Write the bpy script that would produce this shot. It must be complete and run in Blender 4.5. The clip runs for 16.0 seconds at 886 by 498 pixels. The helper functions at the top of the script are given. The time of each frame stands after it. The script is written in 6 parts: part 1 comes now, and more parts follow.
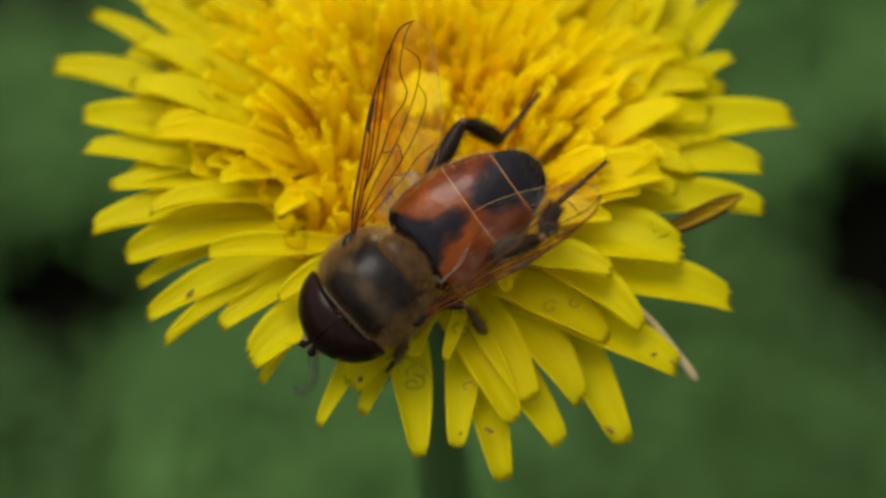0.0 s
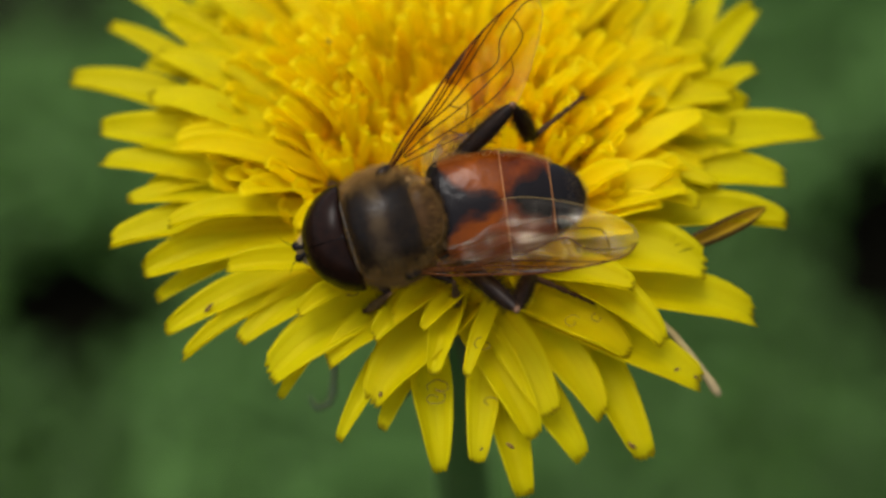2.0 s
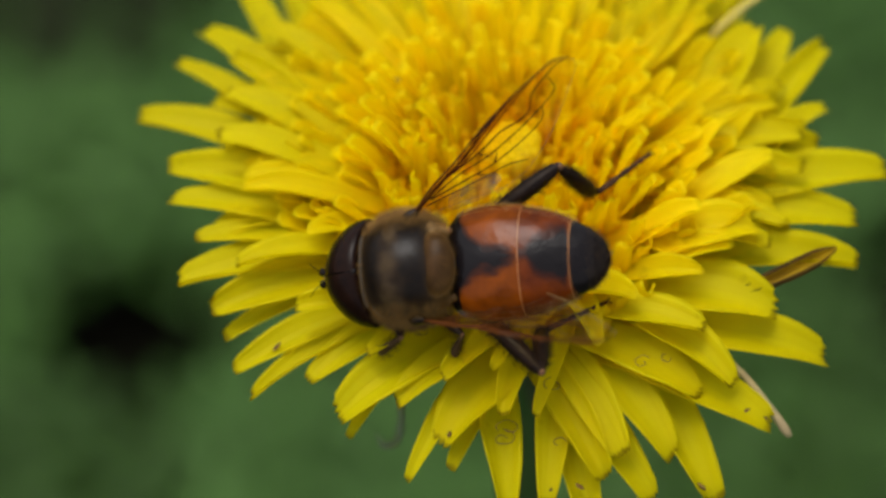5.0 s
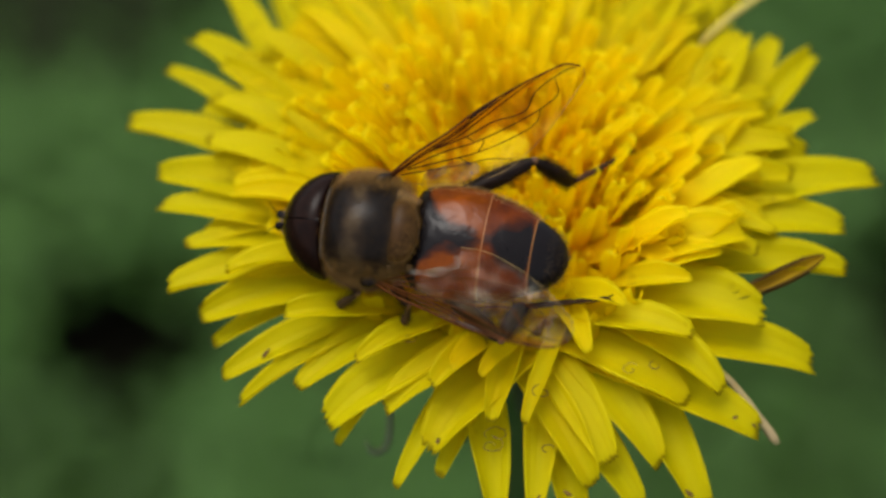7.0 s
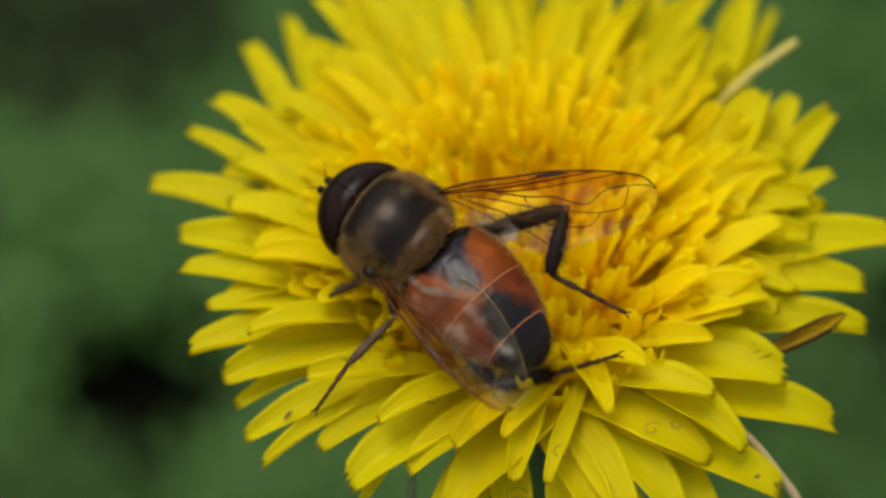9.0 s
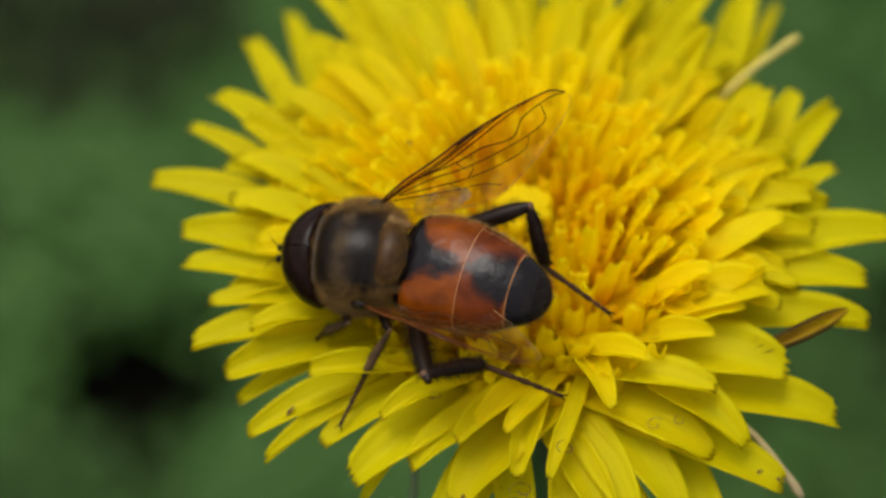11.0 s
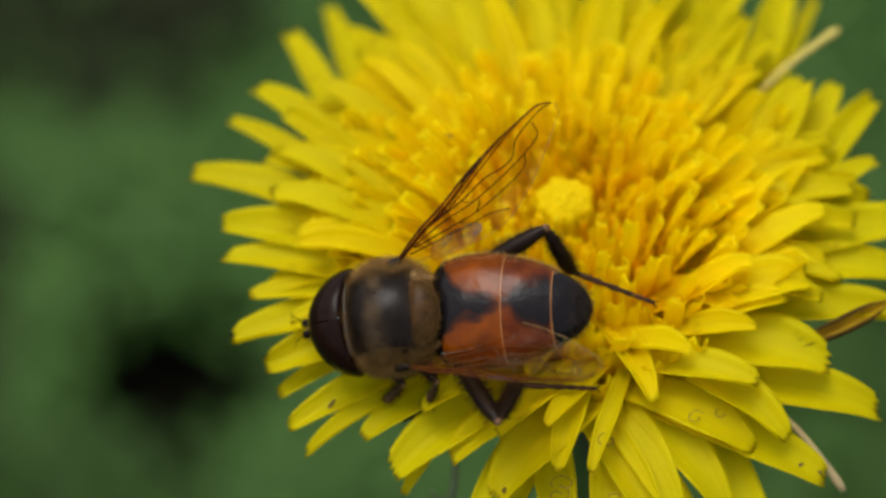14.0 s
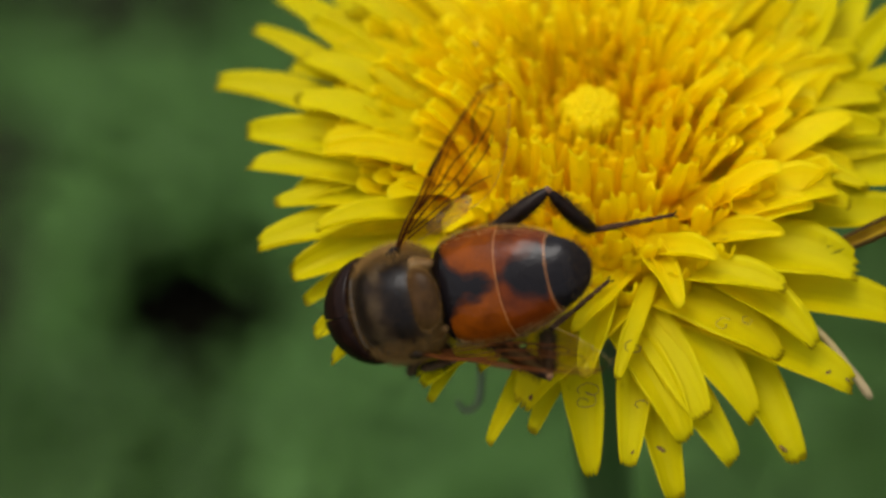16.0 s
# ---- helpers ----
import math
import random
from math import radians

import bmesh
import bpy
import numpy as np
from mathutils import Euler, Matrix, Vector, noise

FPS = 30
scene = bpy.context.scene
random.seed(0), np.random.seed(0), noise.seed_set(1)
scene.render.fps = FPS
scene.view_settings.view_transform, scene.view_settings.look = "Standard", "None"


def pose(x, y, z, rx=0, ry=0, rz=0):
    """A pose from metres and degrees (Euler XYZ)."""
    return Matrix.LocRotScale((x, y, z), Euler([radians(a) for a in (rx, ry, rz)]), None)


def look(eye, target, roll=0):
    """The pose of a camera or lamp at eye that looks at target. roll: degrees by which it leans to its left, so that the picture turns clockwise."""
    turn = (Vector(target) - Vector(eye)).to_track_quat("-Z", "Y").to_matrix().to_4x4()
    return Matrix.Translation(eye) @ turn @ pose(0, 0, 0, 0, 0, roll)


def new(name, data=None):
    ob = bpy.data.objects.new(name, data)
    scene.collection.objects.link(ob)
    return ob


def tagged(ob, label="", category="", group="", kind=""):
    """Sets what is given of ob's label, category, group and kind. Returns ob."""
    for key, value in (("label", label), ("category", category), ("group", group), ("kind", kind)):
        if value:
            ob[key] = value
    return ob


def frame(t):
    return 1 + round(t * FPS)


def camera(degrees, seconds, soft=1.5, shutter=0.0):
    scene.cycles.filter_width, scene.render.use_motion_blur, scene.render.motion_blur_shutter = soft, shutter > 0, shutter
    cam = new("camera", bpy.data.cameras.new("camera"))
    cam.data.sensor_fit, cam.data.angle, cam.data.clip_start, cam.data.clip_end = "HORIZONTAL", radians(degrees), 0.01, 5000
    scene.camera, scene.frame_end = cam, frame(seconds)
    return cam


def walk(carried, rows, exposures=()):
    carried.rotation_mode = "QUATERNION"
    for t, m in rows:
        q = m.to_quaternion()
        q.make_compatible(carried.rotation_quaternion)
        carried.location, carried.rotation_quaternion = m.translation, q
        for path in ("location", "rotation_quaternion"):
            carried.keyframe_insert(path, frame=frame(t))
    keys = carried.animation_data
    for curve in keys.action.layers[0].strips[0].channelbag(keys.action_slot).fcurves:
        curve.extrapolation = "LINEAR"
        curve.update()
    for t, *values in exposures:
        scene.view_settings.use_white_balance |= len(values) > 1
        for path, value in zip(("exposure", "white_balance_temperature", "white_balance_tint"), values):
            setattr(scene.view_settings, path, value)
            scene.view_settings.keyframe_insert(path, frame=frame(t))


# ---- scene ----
from math import cos, sin, pi, sqrt, hypot, atan2

MM = 0.001

# ---- camera ----
cam = camera(16, 16.0, soft=2.8)
cam.data.dof.use_dof = True
cam.data.dof.focus_distance = 0.1442
cam.data.dof.aperture_fstop = 22.0
CAMERA_ROWS = [
    (0.0, pose(-0.00133, -0.09893, 0.27734, 37.35, -0.51, -0.71)),
    (0.5, pose(-0.00153, -0.09898, 0.27716, 37.26, -0.43, -0.62)),
    (1.0, pose(-0.00154, -0.09829, 0.27716, 37.58, -0.50, -0.53)),
    (1.5, pose(-0.00162, -0.09810, 0.27679, 37.54, -0.48, -0.49)),
    (2.0, pose(-0.00172, -0.09794, 0.27647, 37.50, -0.32, -0.60)),
    (2.5, pose(-0.00243, -0.09679, 0.27632, 37.97, -0.02, -0.33)),
    (3.0, pose(-0.00287, -0.09677, 0.27660, 38.08, 0.11, -0.10)),
    (3.5, pose(-0.00316, -0.09689, 0.27665, 38.04, 0.21, 0.05)),
    (4.0, pose(-0.00315, -0.09697, 0.27642, 37.92, 0.16, 0.09)),
    (6.5, pose(-0.00288, -0.09698, 0.27649, 37.94, 0.19, -0.19)),
    (7.0, pose(-0.00283, -0.09704, 0.27674, 38.00, 0.00, 0.00)),
    (7.5, pose(-0.00264, -0.09682, 0.27748, 38.35, -0.02, -0.14)),
    (8.0, pose(-0.00265, -0.09696, 0.27784, 38.41, -0.01, -0.14)),
    (8.5, pose(-0.00284, -0.09687, 0.27825, 38.60, 0.26, -0.30)),
    (9.0, pose(-0.00322, -0.09629, 0.27765, 38.66, 0.39, -0.12)),
    (11.5, pose(-0.00326, -0.09642, 0.27760, 38.58, 0.46, -0.18)),
    (12.0, pose(-0.00328, -0.09631, 0.27706, 38.45, 0.53, -0.24)),
    (12.5, pose(-0.00359, -0.09621, 0.27733, 38.59, 0.60, -0.05)),
    (13.0, pose(-0.00366, -0.09630, 0.27724, 38.52, 0.57, 0.04)),
    (13.5, pose(-0.00373, -0.09636, 0.27757, 38.60, 0.65, 0.01)),
    (14.0, pose(-0.00404, -0.09648, 0.27755, 38.54, 0.82, 0.09)),
    (14.5, pose(-0.00413, -0.09681, 0.27661, 38.08, 0.89, 0.08)),
    (15.0, pose(-0.00449, -0.09696, 0.27602, 37.81, 0.96, 0.30)),
    (15.5, pose(-0.00452, -0.09732, 0.27586, 37.60, 1.05, 0.23)),
    (16.0, pose(-0.00455, -0.09759, 0.27607, 37.55, 1.05, 0.26)),
]

walk(cam, CAMERA_ROWS)

# ---- light: bright overcast sky ----
world = bpy.data.worlds.new("sky")
scene.world = world
world.use_nodes = True
wn = world.node_tree.nodes
sky = wn.new("ShaderNodeTexSky")
sky.sky_type = "NISHITA"
sky.sun_disc = False
sky.sun_elevation = radians(75)
sky.sun_rotation = radians(292)
sky.dust_density = 4.0
wn["Background"].inputs["Strength"].default_value = 0.131
cloud = wn.new("ShaderNodeHueSaturation")  # thin cloud takes most of the blue out of the sky
cloud.inputs["Saturation"].default_value = 0.3
world.node_tree.links.new(sky.outputs[0], cloud.inputs["Color"])
world.node_tree.links.new(cloud.outputs[0], wn["Background"].inputs["Color"])
sun = new("sun", bpy.data.lights.new("sun", "SUN"))
sun.data.energy = 1.0
sun.data.angle = radians(30)
sun.data.color = (1.0, 0.95, 0.88)
sun.matrix_world = look((-0.25, 0.1, 1.0), (0, 0, 0.0))
scene.view_settings.exposure = 0.55


# ---- materials ----
class Nodes:
    """Short hand for building one node material."""

    def __init__(self, name, rough=0.5, spec=0.5, metallic=0.0):
        self.m = bpy.data.materials.new(name)
        self.m.use_nodes = True
        self.t = self.m.node_tree
        self.b = self.t.nodes["Principled BSDF"]
        self.b.inputs["Roughness"].default_value = rough
        self.b.inputs["Specular IOR Level"].default_value = spec
        self.b.inputs["Metallic"].default_value = metallic
        self.co = None

    def add(self, kind, **props):
        n = self.t.nodes.new(kind)
        for k, v in props.items():
            setattr(n, k, v)
        return n

    def link(self, a, b):
        self.t.links.new(a, b)

    def coords(self, scale=(1, 1, 1)):
        c = self.add("ShaderNodeTexCoord")
        mp = self.add("ShaderNodeMapping")
        mp.inputs["Scale"].default_value = scale
        self.link(c.outputs["Object"], mp.inputs["Vector"])
        return mp.outputs["Vector"]

    def noise(self, scale, detail=3.0, stretch=(1, 1, 1)):
        n = self.add("ShaderNodeTexNoise")
        n.inputs["Scale"].default_value = scale
        n.inputs["Detail"].default_value = detail
        self.link(self.coords(stretch), n.inputs["Vector"])
        return n.outputs["Fac"]

    def ramp(self, fac, stops):
        rr = self.add("ShaderNodeValToRGB")
        el = rr.color_ramp.elements
        while len(el) < len(stops):
            el.new(0.5)
        for e, (p, c) in zip(el, stops):
            e.position, e.color = p, (*c, 1)
        self.link(fac, rr.inputs["Fac"])
        return rr.outputs["Color"]

    def math(self, op, a, b=None):
        m = self.add("ShaderNodeMath", operation=op)
        for i, v in enumerate((a, b)):
            if v is None:
                continue
            if isinstance(v, (int, float)):
                m.inputs[i].default_value = v
            else:
                self.link(v, m.inputs[i])
        return m.outputs[0]

    def mix(self, fac, a, b, blend="MIX"):
        m = self.add("ShaderNodeMix", data_type="RGBA", blend_type=blend)
        for sock, v in ((m.inputs[0], fac), (m.inputs[6], a), (m.inputs[7], b)):
            if isinstance(v, (int, float)):
                sock.default_value = v
            elif isinstance(v, tuple):
                sock.default_value = (*v, 1)
            else:
                self.link(v, sock)
        return m.outputs[2]

    def bump(self, height, strength=0.3, dist=0.0001):
        b = self.add("ShaderNodeBump")
        b.inputs["Strength"].default_value = strength
        b.inputs["Distance"].default_value = dist
        self.link(height, b.inputs["Height"])
        self.link(b.outputs[0], self.b.inputs["Normal"])

    def color(self, out):
        if isinstance(out, tuple):
            self.b.inputs["Base Color"].default_value = (*out, 1)
        else:
            self.link(out, self.b.inputs["Base Color"])


def petal_material(name, base, deep, pale, root, tip, through_light=0.55):
    """Yellow floret: lengthwise ribs, soft blotches, a warmer root and a tinged tip, light shining through.
    The UV map runs along the floret (U) and across it (V)."""
    k = Nodes(name, rough=0.55, spec=0.16)
    info = k.add("ShaderNodeObjectInfo")
    uv = k.add("ShaderNodeSeparateXYZ")
    k.link(k.add("ShaderNodeTexCoord").outputs["UV"], uv.inputs[0])
    along, across = uv.outputs["X"], uv.outputs["Y"]
    place = k.add("ShaderNodeCombineXYZ")
    k.link(k.math("MULTIPLY", along, 1.6), place.inputs["X"])
    k.link(k.math("MULTIPLY", across, 15.0), place.inputs["Y"])
    k.link(k.math("MULTIPLY", info.outputs["Random"], 70.0), place.inputs["Z"])
    grain = k.add("ShaderNodeTexNoise")
    grain.inputs["Scale"].default_value = 1.0
    grain.inputs["Detail"].default_value = 3.0
    k.link(place.outputs[0], grain.inputs["Vector"])
    groove = k.math("POWER", k.math("ABSOLUTE", k.math("SINE", k.math("MULTIPLY", across, 5 * pi))), 0.5)
    rib = k.math("ADD", k.math("MULTIPLY", groove, 0.35), k.math("MULTIPLY", grain.outputs["Fac"], 0.65))
    blot = k.noise(330, 3.0)
    c = k.ramp(rib, [(0.3, deep), (0.58, base), (0.8, base)])
    c = k.mix(k.math("MULTIPLY", blot, 0.35), c, pale)
    c = k.mix(k.math("MULTIPLY", info.outputs["Random"], 0.4), c, deep)
    warm = k.ramp(k.math("ADD", along, k.math("MULTIPLY", k.math("SUBTRACT", blot, 0.5), 0.3)), [(0.1, (1, 1, 1)), (0.6, (0, 0, 0))])
    c = k.mix(warm, c, root)
    fleck = k.ramp(k.noise(620, 2.0), [(0.70, (0, 0, 0)), (0.78, (0.5, 0.5, 0.5))])
    c = k.mix(fleck, c, (0.30, 0.19, 0.008))
    end = k.ramp(k.math("ADD", along, k.math("MULTIPLY", k.math("SUBTRACT", k.noise(1900, 2.0), 0.5), 0.06)), [(0.975, (0, 0, 0)), (0.998, (1, 1, 1))])
    c = k.mix(k.math("MULTIPLY", end, 0.7), c, tip)
    k.color(c)
    k.bump(rib, 0.45, 0.00015)
    tr = k.add("ShaderNodeBsdfTranslucent")
    k.link(k.mix(0.35, c, deep), tr.inputs["Color"])
    mx = k.add("ShaderNodeMixShader")
    mx.inputs[0].default_value = through_light
    k.link(k.b.outputs[0], mx.inputs[1])
    k.link(tr.outputs[0], mx.inputs[2])
    k.link(mx.outputs[0], k.t.nodes["Material Output"].inputs["Surface"])
    return k.m


def plain_material(name, c1, c2, scale=800, rough=0.5, spec=0.4, bump=0.2, dist=0.00005):
    k = Nodes(name, rough, spec)
    f = k.noise(scale, 4.0)
    k.color(k.ramp(f, [(0.3, c1), (0.7, c2)]))
    k.bump(f, bump, dist)
    return k.m


M_PETAL = petal_material("yellow_petal", (0.825, 0.75, 0.0003), (0.775, 0.665, 0.0003), (0.85, 0.775, 0.0005), (0.88, 0.72, 0.0003), (0.20, 0.11, 0.004), 0.62)
M_PETAL_MID = petal_material("golden_petal", (0.925, 0.825, 0.0003), (0.90, 0.75, 0.0003), (0.94, 0.845, 0.0005), (0.95, 0.71, 0.0003), (0.90, 0.80, 0.01), 0.66)
M_PETAL_IN = petal_material("deep_yellow_petal", (0.99, 0.885, 0.0004), (0.985, 0.80, 0.0003), (0.99, 0.91, 0.0006), (0.99, 0.71, 0.0003), (0.985, 0.94, 0.01), 0.68)
M_PETAL_CORE = petal_material("orange_yellow_petal", (0.99, 0.84, 0.0004), (0.985, 0.75, 0.0003), (0.99, 0.875, 0.0006), (0.985, 0.63, 0.0003), (0.985, 0.92, 0.01), 0.68)
M_TUBES = petal_material("orange_floret_tubes", (0.98, 0.74, 0.0003), (0.97, 0.68, 0.0003), (0.98, 0.76, 0.0003), (0.98, 0.72, 0.0003), (0.98, 0.76, 0.0003), 0.6)
M_CENTRE = petal_material("bud_yellow", (0.93, 0.81, 0.001), (0.91, 0.74, 0.001), (0.95, 0.85, 0.002), (0.93, 0.79, 0.001), (0.94, 0.85, 0.002), 0.6)
M_ROLLED = plain_material("rolled_petal_back", (0.10, 0.05, 0.006), (0.018, 0.010, 0.004), 420, 0.7, 0.08)
M_PALE_BACK = plain_material("straw_petal_back", (0.52, 0.43, 0.20), (0.34, 0.25, 0.13), 500, 0.6)
M_CREAM = plain_material("cream_petal_back", (0.62, 0.52, 0.12), (0.46, 0.36, 0.10), 500, 0.6, 0.1)
M_FADED = plain_material("faded_petal", (0.50, 0.33, 0.008), (0.24, 0.13, 0.006), 420, 0.6, 0.1)
M_STIGMA = plain_material("stigma", (0.16, 0.10, 0.01), (0.26, 0.16, 0.01), 3000, 0.6)
M_STEM = plain_material("stem_green", (0.032, 0.078, 0.016), (0.05, 0.09, 0.024), 500, 0.5)
M_BRACT = plain_material("bract_green", (0.035, 0.07, 0.022), (0.06, 0.075, 0.035), 600, 0.55)
M_BRACT_PALE = plain_material("faded_bract", (0.13, 0.18, 0.095), (0.15, 0.18, 0.11), 600, 0.6, 0.1)
M_SPECK = plain_material("dark_speck", (0.10, 0.06, 0.01), (0.16, 0.09, 0.015), 5000, 0.8)

M_BLACK = plain_material("black_cuticle", (0.004, 0.003, 0.003), (0.008, 0.005, 0.004), 3000, 0.24, 0.13, 0.25, 0.00003)
M_LEG = plain_material("leg_cuticle", (0.006, 0.003, 0.002), (0.018, 0.008, 0.004), 3000, 0.4, 0.15, 0.3, 0.00003)
M_FOOT = plain_material("brown_foot", (0.028, 0.013, 0.006), (0.07, 0.034, 0.015), 2500, 0.6, 0.08)
M_SHIN = plain_material("tan_shin", (0.045, 0.025, 0.012), (0.11, 0.066, 0.034), 700, 0.5, 0.1)
M_KNEE = plain_material("brown_joint", (0.10, 0.045, 0.02), (0.18, 0.09, 0.04), 3000, 0.45)
M_EYE = plain_material("brown_eye", (0.006, 0.0024, 0.0016), (0.013, 0.005, 0.003), 2200, 0.26, 0.09, 0.1, 0.00002)
M_RIM = plain_material("pale_rim", (0.075, 0.065, 0.05), (0.03, 0.025, 0.02), 3000, 0.6)
M_FACE = plain_material("pale_face", (0.32, 0.25, 0.12), (0.16, 0.11, 0.05), 2500, 0.7)
M_FUR = plain_material("golden_fur", (0.40, 0.25, 0.085), (0.27, 0.16, 0.05), 1500, 0.7, 0.1)
M_FUR_BACK = plain_material("brown_gold_fur", (0.27, 0.155, 0.045), (0.15, 0.08, 0.022), 900, 0.7, 0.1)
M_FUR_TOP = plain_material("olive_brown_fur", (0.065, 0.042, 0.02), (0.032, 0.02, 0.009), 900, 0.7, 0.1)
M_FUR_DARK = plain_material("dark_fur", (0.12, 0.075, 0.036), (0.05, 0.03, 0.014), 1500, 0.7, 0.1)
M_SCUT = plain_material("brown_shield", (0.075, 0.036, 0.011), (0.030, 0.014, 0.004), 900, 0.3, 0.11, 0.2, 0.00003)
M_MARGIN = plain_material("amber_margin", (0.38, 0.16, 0.04), (0.26, 0.09, 0.02), 2500, 0.4)
M_VEIN = plain_material("brown_vein", (0.055, 0.016, 0.0035), (0.10, 0.032, 0.007), 1500, 0.6, 0.05)
M_EDGE = plain_material("pale_wing_edge", (0.32, 0.21, 0.08), (0.42, 0.30, 0.13), 1500, 0.5, 0.2)
M_STIGMA_SPOT = plain_material("dark_wing_spot", (0.025, 0.012, 0.006), (0.05, 0.022, 0.01), 3000, 0.4)


def thorax_material():
    """Dull brown back with faint greyish bands across it."""
    k = Nodes("banded_back", 0.28, 0.17)
    f = k.noise(900, 4.0)
    sep = k.add("ShaderNodeSeparateXYZ")
    k.link(k.coords((1000, 1000, 1000)), sep.inputs[0])
    wave = k.math("SINE", k.math("ADD", k.math("MULTIPLY", sep.outputs["X"], 2.9), 0.9))
    blot = k.math("MULTIPLY", k.math("SUBTRACT", k.noise(420, 2.0), 0.5), 0.75)
    band = k.math("ADD", k.math("ADD", k.math("MULTIPLY", wave, 0.33), f), blot)
    c = k.ramp(band, [(0.28, (0.006, 0.004, 0.0035)), (0.6, (0.024, 0.0145, 0.008)), (0.92, (0.080, 0.052, 0.024))])
    k.color(c)
    k.bump(k.noise(6000, 2.0), 0.25, 0.00004)
    return k.m


def tergite_material(name, widths, soft, orange, amber):
    """Amber plate with a black middle; widths are (mm behind the plate's front, half width of the black in mm)."""
    k = Nodes(name, 0.25, 0.19)
    sep = k.add("ShaderNodeSeparateXYZ")
    k.link(k.coords((1000, 1000, 1000)), sep.inputs[0])
    wob = k.math("MULTIPLY", k.math("SUBTRACT", k.noise(700, 5.0, (0.7, 1.3, 1.0)), 0.5), 1.5)
    u = k.math("MULTIPLY", sep.outputs["X"], -1.0 / 3.0)
    half = k.math("MULTIPLY", k.ramp(u, [(x / 3.0, (w / 3.0,) * 3) for x, w in widths]), 3.0)
    edge = k.math("ADD", k.math("SUBTRACT", k.math("ABSOLUTE", k.math("ADD", sep.outputs["Y"], 0.22)), half), wob)
    fac = k.math("ADD", k.math("DIVIDE", edge, soft), 0.5)
    spots = k.noise(900, 4.0)
    warm = k.ramp(spots, [(0.3, amber), (0.7, orange)])
    band = k.ramp(fac, [(0.1, (0, 0, 0)), (0.5, (0.2, 0.2, 0.2)), (1.0, (1, 1, 1))])
    rust = k.ramp(band, [(0.0, (0.006, 0.0045, 0.005)), (0.45, (0.045, 0.009, 0.002)), (1.0, (0.12, 0.024, 0.002))])
    k.color(k.mix(band, rust, warm))
    k.bump(k.noise(800, 3.0), 0.5, 0.00022)
    return k.m


def wing_material():
    """Clear membrane with a brownish tint, a soft brown cloud near the middle and a weak shine."""
    k = Nodes("wing_membrane", 0.3, 0.5, 1.0)
    sep = k.add("ShaderNodeSeparateXYZ")
    k.link(k.coords((1000, 1000, 1000)), sep.inputs[0])
    f = k.noise(350, 3.0)
    dx = k.math("DIVIDE", k.math("SUBTRACT", sep.outputs["X"], 5.6), 2.6)
    ay = k.math("ABSOLUTE", sep.outputs["Y"])
    dy = k.math("DIVIDE", k.math("SUBTRACT", ay, 0.9), 1.1)
    d2 = k.math("ADD", k.math("MULTIPLY", dx, dx), k.math("MULTIPLY", dy, dy))
    cloud = k.math("ADD", d2, k.math("MULTIPLY", f, 0.8))
    tint = k.ramp(k.math("MULTIPLY", cloud, 0.4), [(0.10, (0.95, 0.84, 0.60)), (0.7, (0.99, 0.96, 0.88))])
    costal = k.ramp(ay, [(0.30, (0.95, 0.85, 0.66)), (0.62, (1, 1, 1))])
    tr = k.add("ShaderNodeBsdfTransparent")
    k.link(k.mix(1.0, tint, costal, "MULTIPLY"), tr.inputs["Color"])
    k.b.inputs["Base Color"].default_value = (0.92, 0.88, 0.8, 1)
    wrinkle = k.noise(1.0, 2.0, (500, 2200, 500))
    k.bump(wrinkle, 0.5, 0.0001)
    fr = k.add("ShaderNodeLayerWeight")
    fr.inputs[0].default_value = 0.3
    fac = k.math("ADD", k.math("MULTIPLY", k.math("POWER", fr.outputs["Facing"], 3.0), 0.04), 0.012)
    fac = k.math("MULTIPLY", fac, k.math("ADD", k.math("MULTIPLY", k.math("POWER", k.noise(1.0, 4.0, (1100, 480, 900)), 6.0), 22.0), 0.25))
    mx = k.add("ShaderNodeMixShader")
    k.link(fac, mx.inputs[0])
    k.link(tr.outputs[0], mx.inputs[1])
    k.link(k.b.outputs[0], mx.inputs[2])
    k.link(mx.outputs[0], k.t.nodes["Material Output"].inputs["Surface"])
    return k.m


def lobe_material(name, c1, c2, body):
    """Milky, half clear lobe at the wing's root."""
    k = Nodes(name, 0.4, 0.2)
    f = k.noise(900, 4.0)
    k.color(k.ramp(f, [(0.3, c1), (0.7, c2)]))
    tr = k.add("ShaderNodeBsdfTransparent")
    tr.inputs["Color"].default_value = (0.95, 0.86, 0.68, 1)
    mx = k.add("ShaderNodeMixShader")
    k.link(k.math("MULTIPLY", k.math("POWER", f, 2.0), body * 4.0), mx.inputs[0])
    k.link(tr.outputs[0], mx.inputs[1])
    k.link(k.b.outputs[0], mx.inputs[2])
    k.link(mx.outputs[0], k.t.nodes["Material Output"].inputs["Surface"])
    return k.m


